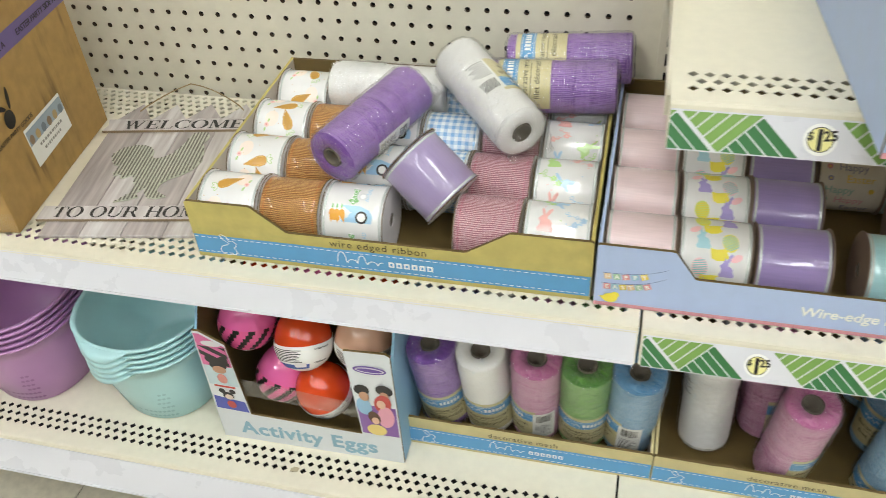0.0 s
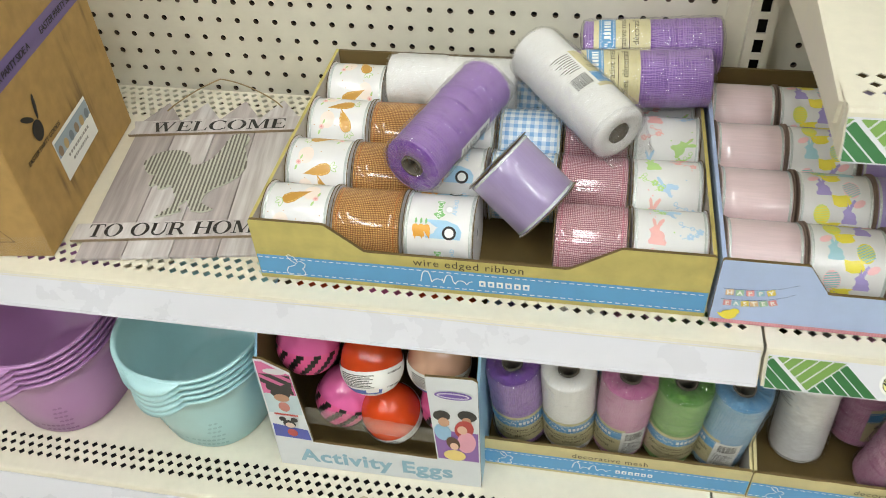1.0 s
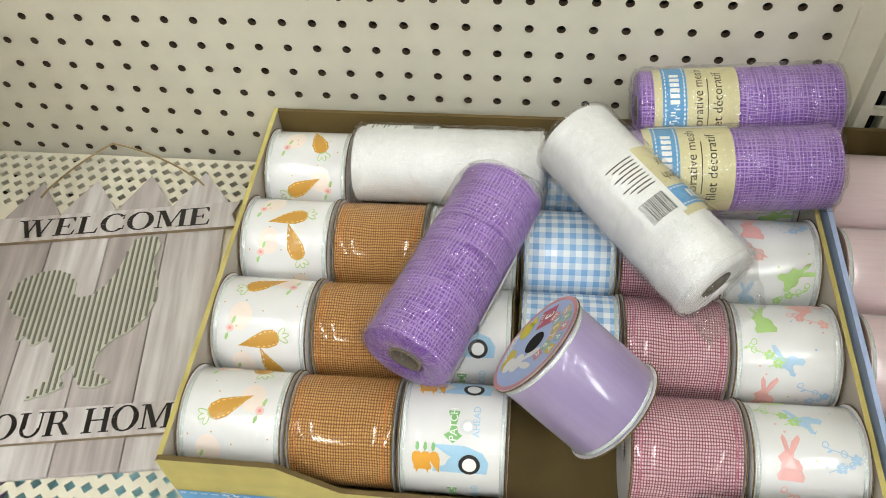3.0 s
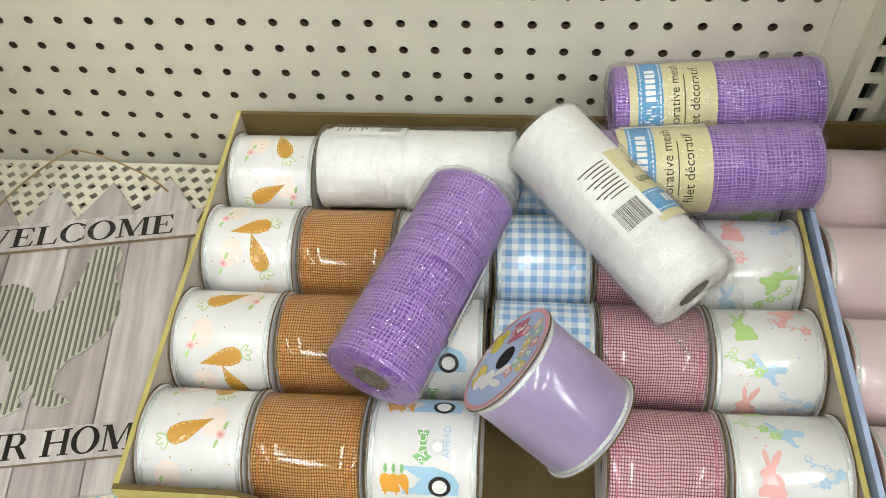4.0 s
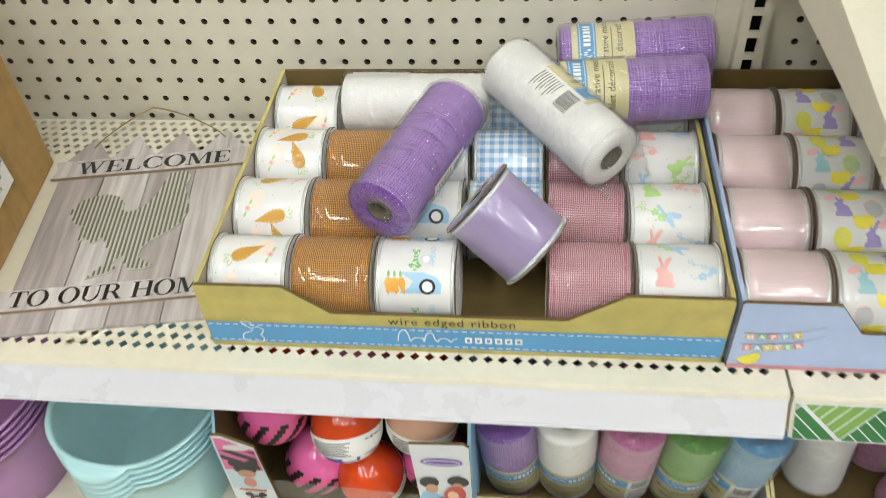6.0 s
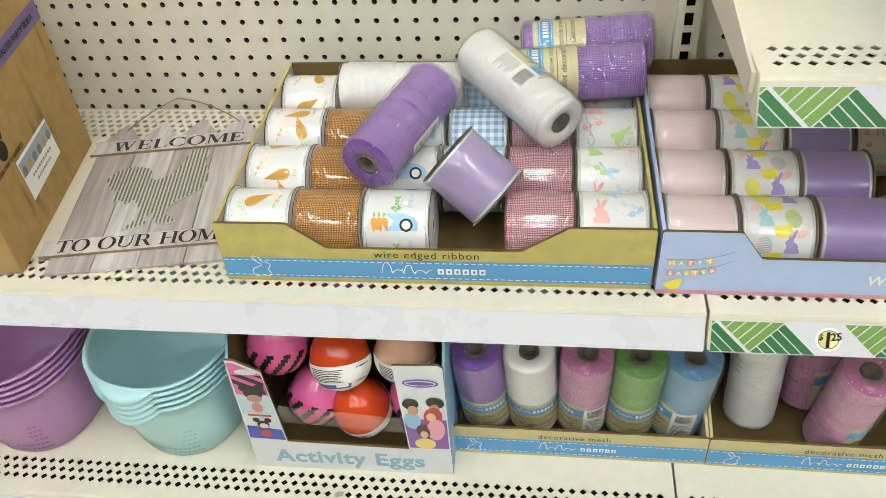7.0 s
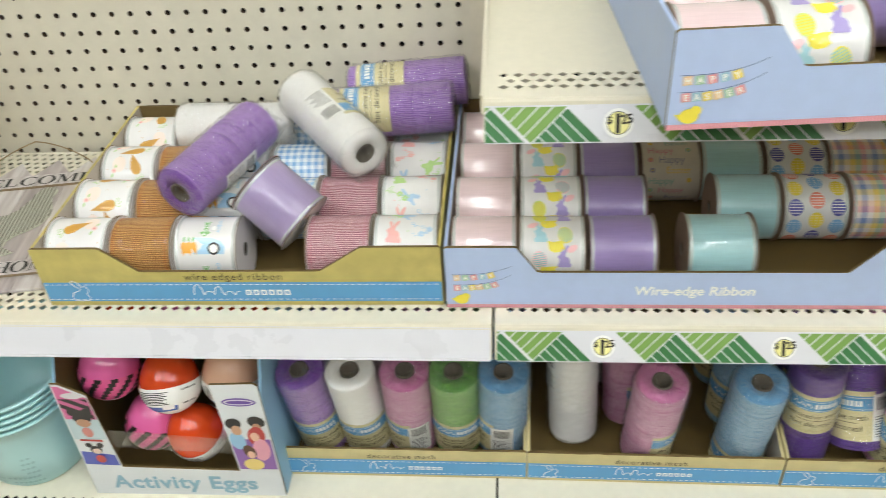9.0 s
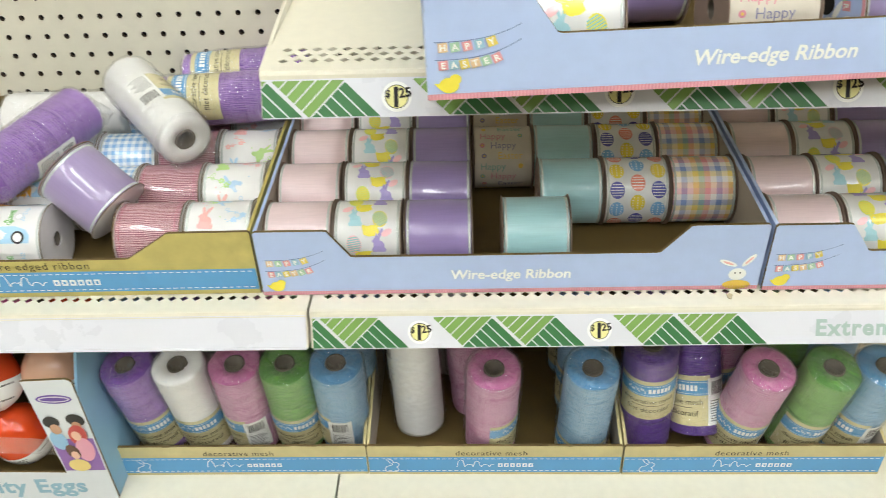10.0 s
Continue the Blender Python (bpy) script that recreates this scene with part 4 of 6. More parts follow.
def wordmark(parent, x, v, m, f=1.0):
    """A maker's mark as plain white shapes: a script-like wave and a row of blocks."""
    bm = bmesh.new()
    pts = []
    for i in range(64):
        q = i * 0.45
        amp = 3.0 if i < 12 else (2.4 if 24 < i < 38 else 1.0)
        pts.append((x - 0.052 * f + (i * 0.00082 - 0.0011 * math.sin(q)) * f, v + (0.0008 + 0.0024 * amp * (1 - math.cos(q + 0.25 * math.sin(q))) ) * f))
    stroke(bm, pts, 0.0010 * f, m)
    for k in range(6):
        a = x + 0.006 * f + k * 0.0085 * f
        flat(bm, [(a, v + 0.0005), (a + 0.0062 * f, v + 0.0005), (a + 0.0062 * f, v + 0.008 * f), (a, v + 0.008 * f)], m)
        flat_hole = [(a + 0.0018 * f, v + 0.0025 * f), (a + 0.0044 * f, v + 0.0025 * f), (a + 0.0044 * f, v + 0.006 * f), (a + 0.0018 * f, v + 0.006 * f)]
        flat(bm, flat_hole, m @ Matrix.Translation((0, 0, 0.0003)), 1)
    return part("wordmark", bm, [WHITE, BLUE], parent, "white maker's mark")

KRAFT_PALE = kraft("pale_printed_kraft", "CBBE8C", 0.15)
def kraft_tray(W, D, hi, lo, back, cuts, m, label, band, line, size, name="display_tray", mark=1.0, group="", rabbit=0.0013):
    ob = tray(name, label, W, D, hi, lo, back, cuts, KRAFT_PALE if hi == lo else KRAFT_OUT, m, group)
    f = pose(0, 0, 0, 90, 0, 0) @ Matrix.Translation((0, 0, 0.0004))
    bm = bmesh.new()
    flat(bm, [(0.0008, band[0]), (W - 0.0008, band[0]), (W - 0.0008, band[1]), (0.0008, band[1])], f)
    b = part("printed_band", bm, BLUE, ob, "blue printed band")
    f2 = f @ Matrix.Translation((0, 0, 0.0003))
    bm = bmesh.new()
    n = round(W / 0.0075)
    dashes(bm, 0.002, W - 0.002, band[1] - 0.0035, f2, n)
    dashes(bm, 0.002, W - 0.002, band[0] + 0.0025, f2, n)
    tagged(part("dashed_line", bm, WHITE, b), kind="stuff")
    bm = bmesh.new()
    rabbit_line(bm, f2 @ Matrix.Translation((0, 0, 0.0003)), W * 0.07, band[0] + 0.002, rabbit)
    part("rabbit_drawing", bm, WHITE, b)
    wordmark(ob, W * 0.5, (band[0] + band[1]) / 2 - 0.005 * mark, f2, mark)
    letter("lettering", line, size, f2 @ pose(W * 0.49, band[1] + 0.0034, 0), BROWNINK, ob, 0.0, 1.12)
    return ob

PENNANT = ["E8C8A0", "A8CDB0", "E7A0A4", "9FC6D8", "E9D36A"]
def easter_tray(m, group="easter ribbon trays", W=0.505):
    ob = tray("display_tray", "periwinkle blue printed card display tray for ribbon", W, 0.329, 0.079, 0.047, 0.079, (0.145, 0.195, 0.79, 0.85), PERI, m, group)
    f = pose(0, 0, 0, 90, 0, 0) @ Matrix.Translation((0, 0, 0.0004))
    bm = bmesh.new()
    flat(bm, [(0, 0.0006), (W, 0.0006), (W, 0.0052), (0, 0.0052)], f)
    s = part("printed_band", bm, PINKSTRIPE, ob, "pink striped band")
    bm = bmesh.new()
    f2 = f @ Matrix.Translation((0, 0, 0.0003))
    x = 0.001
    while x < W - 0.002:
        flat(bm, [(x, 0.0006), (x + 0.0011, 0.0006), (x + 0.0011, 0.0052), (x, 0.0052)], f2)
        x += 0.0026
    part("stripe", bm, ink("E9AEB6"), s)
    letter("lettering", "Wire-edge Ribbon", 0.0162, f2 @ pose(W * 0.505, 0.0185, 0), WHITE, ob, 0.0004, 1.0, 0.08)
    for row, (text, v0, sag) in enumerate((("HAPPY", 0.041, 0.006), ("EASTER", 0.0275, 0.007))):
        n = len(text)
        bm = bmesh.new()
        stroke(bm, [(0.006 + i * 0.0052, v0 + 0.0042 + 0.000006 * i * i * i * (1.1 if row == 0 else 1.3)) for i in range(13)], 0.0005, f2)
        part("bunting_string", bm, ink("5F6F9E"), ob)
        for i, ch in enumerate(text):
            u = 0.012 + i * (0.0088 if row == 0 else 0.0078)
            k = (u - 0.006) / 0.0052
            v = v0 + 0.000006 * k ** 3 * 1.1
            tilt = 4 + i * 4
            fm = f2 @ pose(u, v, 0.0002, 0, 0, tilt)
            bm = bmesh.new()
            flat(bm, [(-0.0035, -0.0035), (0.0035, -0.0035), (0.0035, 0.0038), (-0.0035, 0.0038)], fm)
            flag = part("bunting_flag", bm, INKS(PENNANT[(i + row * 2) % 5]), ob)
            letter("letter", ch, 0.0068, fm @ pose(0, -0.0022, 0.0003), WHITE, flag, 0.0002)
    bm = bmesh.new()
    flat(bm, oval(0.016, 0.012, 0.0075, 0.0062, 18), f2)
    flat(bm, oval(0.0205, 0.0165, 0.0045, 0.0042, 16), f2 @ Matrix.Translation((0, 0, 0.0002)))
    flat(bm, [(0.005, 0.014), (0.012, 0.0135), (0.009, 0.009)], f2 @ Matrix.Translation((0, 0, 0.0002)))
    part("chick_print", bm, INKS("EFE04A"), ob)
    bm = bmesh.new()
    bx = W - 0.022
    flat(bm, oval(bx, 0.0065, 0.014, 0.0058, 20), f2, 1)
    flat(bm, oval(bx - 0.001, 0.02, 0.0088, 0.0075, 20), f2 @ Matrix.Translation((0, 0, 0.0002)), 0)
    flat(bm, oval(bx - 0.012, 0.034, 0.0098, 0.0029, 16, radians(158)), f2 @ Matrix.Translation((0, 0, 0.0002)), 0)
    flat(bm, oval(bx + 0.008, 0.037, 0.0095, 0.003, 16, radians(52)), f2 @ Matrix.Translation((0, 0, 0.0002)), 0)
    flat(bm, oval(bx - 0.012, 0.034, 0.006, 0.0012, 12, radians(158)), f2 @ Matrix.Translation((0, 0, 0.0004)), 2)
    flat(bm, oval(bx + 0.008, 0.037, 0.006, 0.0012, 12, radians(52)), f2 @ Matrix.Translation((0, 0, 0.0004)), 2)
    for e in (-0.0035, 0.0015):
        flat(bm, oval(bx + e, 0.0215, 0.0008, 0.0011, 8), f2 @ Matrix.Translation((0, 0, 0.0004)), 3)
    part("rabbit_print", bm, [WHITE, INKS("E8C24E"), INKS("F0B9B4"), INK], ob)
    return ob


AX, AY, AW, AD = -0.316, 0.712, 0.439, 0.327
A_M = pose(AX, AY, SZ + 0.0006, 0, 0, 0.4)
kraft_tray(AW, AD, 0.077, 0.046, 0.078, (0.175, 0.265, 0.70, 0.81), A_M, "olive and blue printed card tray of ribbon spools", (0.006, 0.0325), "wire edged ribbon", 0.0128)
GRID = {0: ("carrot",) * 4, 1: ("burlap", "burlap", "burlap", None), 2: ("truck", "truck", "truck", None), 3: (None, "gingham", "gingham", "gingham"), 4: ("rose",) * 4, 5: ("bunny",) * 4}
rnd = random.Random(3)
FLOORZ = 0.0032 + FR
def place(tray_m, c, r, kind, x0=0.0032, turn=0.0, dx=0.0, dy=0.0, yaw=0.0):
    m = tray_m @ pose(x0 + (c + 0.5) * PITCH + dx, ROW0 + r * ROWP + dy, FLOORZ, turn, 0, yaw)
    return spool(kind, m)
TURNS = {(0, 0): 8, (0, 1): -25, (0, 2): -70, (0, 3): 60, (2, 0): 4, (2, 1): -4, (5, 0): 20, (5, 1): 75, (5, 2): -20, (5, 3): 10}
for c, col in GRID.items():
    for r, kind in enumerate(col):
        if kind:
            place(A_M, c, r, kind, turn=TURNS.get((c, r), rnd.uniform(-40, 40)), dx=rnd.uniform(-0.0006, 0.0006), yaw=rnd.uniform(-1.2, 1.2))

B_M = pose(0.1268, 0.711, SZ + 0.0006, 0, 0, 0.0)
easter_tray(B_M)
C_M = pose(0.6360, 0.709, SZ + 0.0006, 0, 0, 0.0)
easter_tray(C_M)
BPITCH = 0.0711
COLS = ("pink", "easter", "purple", "happy", "aqua", "eggs", "plaid")
def fill_easter(tm, skip=(), only=None, seed=0):
    q = random.Random(seed)
    for c, kind in enumerate(COLS):
        for r in range(4):
            if (c, r) in skip or (only and c not in only):
                continue
            m = tm @ pose(0.0045 + (c + 0.5) * BPITCH + q.uniform(-0.0006, 0.0006), ROW0 + r * ROWP, FLOORZ, q.uniform(-50, 50), 0, q.uniform(-1, 1))
            spool(kind, m)
fill_easter(B_M, skip={(3, 0), (3, 1), (4, 0), (5, 0), (6, 0)}, seed=4)
spool("aqua", B_M @ pose(0.0045 + 3.9 * BPITCH, ROW0 + 0.002, FLOORZ, 10))
fill_easter(C_M, seed=9, only=(0, 1, 2, 3))
T_M = pose(0.312, 0.610, UZ + 0.0006, 0, 0, 3.8)
easter_tray(T_M)
for c, r, k in ((0, 0, "pink"), (0, 1, "pink"), (0, 2, "pink"), (1, 0, "easter"), (1, 1, "easter"), (1, 2, "easter"), (2, 1, "purple"), (3, 0, "happy"), (4, 1, "pink"), (2, 2, "purple"), (3, 2, "happy")):
    spool(k, T_M @ pose(0.0045 + (c + 0.5) * BPITCH, ROW0 + r * ROWP, FLOORZ, 15 * c))
spool("loose", T_M @ pose(0.0045 + 4.75 * BPITCH, ROW0 + 0.012, FLOORZ, 25, 0, 18))


# ---- rolls of decorative mesh ----
RL, RO = 0.152, 0.0300
MESHES = {
    "lilac": (netting("lilac_mesh", "66329A", "8E56B8"), "BD96DE"),
    "white": (netting("white_mesh", "F2F1EE", "F6F5F2", bump=0.2), "F8F7F4"),
    "pink": (netting("pink_mesh", "B8508F", "DC93BE"), "EDBBD8"),
    "green": (netting("green_mesh", "35781F", "74B04E"), "9BD07A"),
    "blue": (netting("blue_mesh", "3A80B4", "78B0D8"), "AED5EE"),
    "purple": (netting("purple_mesh", "422370", "6A449E"), "8059B8"),
}
THREADS = {}
def thread(h):
    if h not in THREADS:
        THREADS[h] = paint("mesh_thread_" + h.lower(), h, 0.45, vary=0.18, grain=500.0, stain=40.0, bump=0)
    return THREADS[h]

def net(bm, q, h, r, pu, pv, w, skew):
    """One layer of loose open mesh: thin flat threads along and round the roll, drawn out of line."""
    q0 = q.uniform(0, 50)
    def drift(u, a, k):
        return noise.noise(Vector((u * 38 + q0, math.cos(a) * 1.3 + k, math.sin(a) * 1.3)))
    def strip(pts, du, da):
        rows = []
        for u, a in pts:
            rr = r + 0.0005 * drift(u * 2, a, 9.0)
            rows.append([bm.verts.new((max(-h, min(h, u + s * du)), rr * math.cos(a + s * da), rr * math.sin(a + s * da))) for s in (-1, 1)])
        for m, n in zip(rows, rows[1:]):
            bm.faces.new((m[0], m[1], n[1], n[0]))
    n = int(2 * h / pu)
    for i in range(n + 1):
        u0 = -h + 0.001 + i * pu + q.uniform(-0.16, 0.16) * pu
        ww = w * q.uniform(0.7, 1.25) / 2
        strip([(u0 + 0.0022 * drift(u0, 2 * math.pi * k / 40, 0.0), 2 * math.pi * k / 40) for k in range(41)], ww, 0)
    n = int(2 * math.pi * r / pv)
    for i in range(n):
        a0 = 2 * math.pi * (i + q.uniform(-0.2, 0.2)) / n
        ww = w * q.uniform(0.7, 1.25) / 2 / r
        strip([(-h + 2 * h * k / 36, a0 + skew * (k / 36 - 0.5) + 0.06 * drift(-h + 2 * h * k / 36, a0, 4.0)) for k in range(37)], 0, ww)

LABELS = {"lilac": "lilac", "white": "white", "pink": "pink", "green": "green", "blue": "pale blue", "purple": "deep purple"}
STICKER = paint("tan_paper_label", "D9CFA0", 0.45, vary=0.06, coat=0.3)
ROLLS = {}
def patch(bm, u0, u1, a0, a1, r, mi=0, n=14):
    """A piece of paper laid round a roll, from angle a0 to a1 in degrees."""
    rows = []
    for i in range(n + 1):
        a = radians(a0 + (a1 - a0) * i / n)
        rows.append([bm.verts.new((u, r * math.cos(a), r * math.sin(a))) for u in (u0, u1)])
    for p, q in zip(rows, rows[1:]):
        f = bm.faces.new((p[0], p[1], q[1], q[0]))
        f.material_index = mi
        f.smooth = True

def round_words(text, size, u, ang, r, parent, mat, bold=0.0):
    """Words running round a roll, their tops towards +x."""
    vs, fs = words(text, size, bold)
    pts = []
    for x, y, _ in vs:
        a = radians(ang) + x / r
        pts.append((u + y, r * math.cos(a), r * math.sin(a)))
    return raw("lettering", pts, fs, mat, parent)

def mesh_roll(color, m, lab=0.012, ang=-90.0, wide=75.0, code=True, bag=1.0, side=1, tails=()):
    """A wrapped roll of mesh, axis along x; lab: where its paper label's outer edge lies; ang: where the label faces."""
    key = (color, lab, ang, code, side, tails)
    if key in ROLLS:
        return copy_thing(ROLLS[key], m)
    ob = thing("mesh_roll", LABELS[color] + " roll of decorative mesh in crinkled clear wrap", "mesh roll", m, "mesh rolls")
    seed = len(ROLLS) * 3.1
    ridge = random.Random(len(ROLLS) + 40)
    bm = bmesh.new()
    h = RL / 2
    prof = [(-h + 0.006, 0.0115), (-h + 0.001, 0.013), (-h, 0.02), (-h + 0.0006, 0.027), (-h + 0.003, RO - 0.001)]
    prof += [(-h + 0.004 + (RL - 0.008) * i / 70, RO + 0.0006 * math.sin(i * 0.9) * math.sin(i * 0.37) + ridge.uniform(-0.0006, 0.0006)) for i in range(71)]
    prof += [(h - 0.003, RO - 0.001), (h - 0.0006, 0.027), (h, 0.02), (h - 0.001, 0.013), (h - 0.006, 0.0115)]
    lathe(bm, prof, 48, wob=0.0006, seed=seed)
    winding = part("mesh_winding", bm, MESHES[color][0], ob)
    bm = bmesh.new()
    net(bm, ridge, h - 0.002, RO + 0.0008, 0.0029, 0.0024, 0.00062, 0.25)
    net(bm, ridge, h - 0.002, RO + 0.0001, 0.0036, 0.0031, 0.00055, -0.35)
    tagged(part("net_threads", bm, thread(MESHES[color][1]), winding), kind="stuff")
    bm = bmesh.new()
    lathe(bm, [(-h + 0.001, 0.0098), (-h + 0.001, 0.0116), (h - 0.001, 0.0116), (h - 0.001, 0.0098), (-h + 0.001, 0.0098)], 28)
    part("card_core", bm, CORE, ob)
    r = RO + 0.0014
    bm = bmesh.new()
    patch(bm, lab - 0.062, lab, ang - wide, ang + wide, r, 0, 24)
    st = part("paper_label", bm, STICKER, ob, "tan paper label with a blue band")
    bm = bmesh.new()
    patch(bm, lab - 0.024, lab - 0.006, ang - wide, ang + wide, r + 0.0002, 0, 24)
    part("printed_band", bm, BLUE, st, "blue band")
    bm = bmesh.new()
    for u in (lab - 0.0225, lab - 0.0085):
        for k in range(24):
            a = ang - wide + (k + 0.2) * wide * 2 / 24
            patch(bm, u, u + 0.0009, a, a + wide * 1.2 / 24, r + 0.0004, 0, 1)
    tagged(part("dashed_line", bm, WHITE, st), kind="stuff")
    bm = bmesh.new()
    for k in range(6):
        a = ang - 2 + k * 8.5
        patch(bm, lab - 0.0185, lab - 0.0115, a, a + 6, r + 0.0004, 0, 2)
    for k in range(10):
        a = ang - 46 + k * 4
        u = lab - 0.0165 + 0.0022 * math.sin(k * 1.9)
        patch(bm, u, u + 0.0035, a, a + 2.2, r + 0.0004, 0, 1)
    part("wordmark", bm, WHITE, st, "white maker's mark")
    round_words("decorative mesh", 0.0098, lab - 0.0355, ang, r + 0.0004, st, BROWNINK)
    round_words("filet décoratif", 0.0098, lab - 0.0495, ang, r + 0.0004, st, BROWNINK)
    bm = bmesh.new()
    patch(bm, lab - 0.0395, lab - 0.0388, ang - 36, ang + 36, r + 0.0004, 0, 10)
    part("rule", bm, BROWNINK, st)
    if code:
        bm = bmesh.new()
        a = ang + wide - 6 if side > 0 else ang - wide - 46
        patch(bm, lab - 0.062, lab - 0.004, a, a + 52, r + 0.0006, 0, 8)
        white = part("barcode_panel", bm, WHITE, st, "white panel with a barcode and small print")
        bm = bmesh.new()
        q = random.Random(8)
        b = a + 8
        while b < a + 44:
            w = q.choice((0.5, 0.5, 0.9, 1.3))
            patch(bm, lab - 0.024, lab - 0.008, b, b + w, r + 0.0008, 0, 1)
            b += w + q.choice((0.5, 0.8, 1.0))
        for k in range(9):
            u = lab - 0.057 + k * 0.0031
            patch(bm, u, u + 0.0009, a + 6, a + 44 - (k % 3) * 6, r + 0.0008, 0, 5)
        part("barcode", bm, INK, white)
    # crinkled wrap, gathered at both ends
    bm = bmesh.new()
    w = RO + 0.0030
    q = random.Random(int(seed * 10))
    pr = [(-h - 0.0022, 0.006), (-h - 0.0026, 0.013), (-h - 0.0026, 0.02), (-h - 0.002, 0.027), (-h + 0.001, w - 0.001)] + [(-h + 0.004 + (RL - 0.008) * i / 34, w) for i in range(35)] + [(h - 0.001, w - 0.001), (h + 0.002, 0.027), (h + 0.0026, 0.02), (h + 0.0026, 0.013), (h + 0.0022, 0.006)]
    lathe(bm, pr, 46, wob=0.0006 * bag, seed=seed + 9)
    for v in bm.verts:
        d = Vector((0, v.co.y, v.co.z)).normalized() * q.uniform(-0.0008, 0.0015)
        v.co += d + Vector((q.uniform(-0.0012, 0.0012), 0, 0))
    bmesh.ops.triangulate(bm, faces=bm.faces[:])
    for f in bm.faces:
        f.smooth = False
    film = part("clear_wrap", bm, FILM, ob, "crinkled clear plastic wrap")
    film.visible_shadow = False
    for end in tails:
        # loose end of the wrap, pinched flat past the roll
        bm = bmesh.new()
        rows = []
        for i in range(7):
            f = i / 6
            row = []
            for k in range(30):
                a = 2 * math.pi * k / 30
                fold = 1 + 0.12 * q.uniform(-1, 1) * (0.4 + f)
                row.append(bm.verts.new((end * (h - 0.004 + 0.030 * f + q.uniform(-0.0015, 0.0015)), (w * (1 - 0.25 * f)) * math.cos(a) * fold, (w * (1 - 0.88 * f)) * math.sin(a) * fold - 0.012 * f)))
            rows.append(row)
        for m0, n0 in zip(rows, rows[1:]):
            for k in range(30):
                bm.faces.new((m0[k], m0[(k + 1) % 30], n0[(k + 1) % 30], n0[k]))
        bmesh.ops.triangulate(bm, faces=bm.faces[:])
        part("wrap_end", bm, FILM, ob, "crumpled loose end of the wrap").visible_shadow = False
    ROLLS[key] = ob
    return ob

def along(a, b, spin=0.0):
    """A frame whose x runs from a to b, centred between them, turned round x by spin degrees (0: z stays up)."""
    a, b = Vector(a), Vector(b)
    x = (b - a).normalized()
    up = Vector((0, 0, 1)) if abs(x.z) < 0.9 else Vector((0, 1, 0))
    y = up.cross(x).normalized()
    z = x.cross(y)
    m = Matrix((x, y, z)).transposed().to_4x4()
    m.translation = (a + b) / 2
    return m @ pose(0, 0, 0, spin)

# loose rolls lying over the spools
mesh_roll("lilac", along((-0.166, 0.780, 0.613), (-0.113, 0.921, 0.622)), 0.03, 300.0, code=True, side=-1, tails=(1,))
mesh_roll("white", along((-0.235, 0.981, 0.584), (-0.083, 0.981, 0.585)), -0.005, -40.0, tails=(1,))
mesh_roll("white", along((-0.065, 0.962, 0.641), (0.031, 0.848, 0.620)), 0.035, 15.0, code=True, tails=(1,))
mesh_roll("lilac", along((0.123, 0.964, 0.618), (-0.027, 0.954, 0.614)), 0.062, 50.0, code=True)
mesh_roll("lilac", along((0.137, 1.030, 0.622), (-0.014, 1.024, 0.613)), 0.064, 50.0, code=False)
# the loose spool of lilac ribbon
LS = Vector((-0.058, 0.787, 0.595))
LD = Vector((0.749, -0.313, -0.568)).normalized()
spool("loose", along(LS - LD * 0.03, LS + LD * 0.03, -8))

# lower shelf trays
TW = 0.3045
def low_tray(x, y, rz=0.0):
    return kraft_tray(TW, 0.24, 0.051, 0.051, 0.11, (0.2, 0.3, 0.7, 0.8), pose(x, y, DZ, 0, 0, rz), "olive and blue printed card tray of mesh rolls", (0.0050, 0.0325), "decorative mesh", 0.0115, mark=0.86, group="mesh roll trays", rabbit=0.0011)
low_tray(-0.092, 0.704, 0.0)
low_tray(0.2135, 0.7035, -0.5)
low_tray(0.5200, 0.7005, -0.3)

def standing(color, x, y, lean_x=0.0, lean_y=0.0, lab=0.012, ang=-100.0, code=True, z=DZ + 0.0085):
    base = Vector((x, y, z))
    d = Vector((math.tan(radians(lean_x)), math.tan(radians(lean_y)), 1)).normalized()
    a = base + d * 0.002
    m = Matrix((d, Vector((0, 1, 0)) - d * d.y, d.cross((Vector((0, 1, 0)) - d * d.y).normalized()))).transposed()
    yv = (Vector((0, 1, 0)) - d * d.y).normalized()
    m = Matrix((d, yv, d.cross(yv))).transposed().to_4x4()
    m.translation = a + d * (RL / 2 + 0.003)
    return mesh_roll(color, m, lab, ang, code=code)

front_row = [("lilac", -0.050, -3.5), ("white", 0.0085, -2.5), ("pink", 0.067, 0.5), ("green", 0.125, 0.5), ("blue", 0.181, 1.5)]
LABELANG = {"lilac": 190.0, "white": 185.0, "pink": 110.0, "green": 185.0, "blue": 85.0, "purple": 185.0}
for c, x, lx in front_row:
    standing(c, x, 0.760, lx, -10.0, 0.0, LABELANG[c])
for k, (c, x, lx) in enumerate(front_row):
    standing(("purple" if c == "lilac" else c), x + 0.005, 0.825, lx, -6, 0.0, LABELANG[c])
    if k != 1:
        standing(("purple" if c == "lilac" else c), x + 0.007, 0.887, lx * 0.5, 0, 0.0, LABELANG[c])
standing("white", 0.274, 0.778, -2.0, 3, 0.07, 20.0)
standing("white", 0.313, 0.885, 0.5, 4, 0.07, 20.0)
standing("pink", 0.362, 0.748, 1.5, -10.0, 0.0, 250.0)
standing("pink", 0.346, 0.813, -3.5, -2.0, 0.0, 250.0)
standing("blue", 0.475, 0.747, 0.5, -10.0, -0.045, 160.0)
standing("blue", 0.480, 0.812, -0.5, -3, 0.0, 160.0)
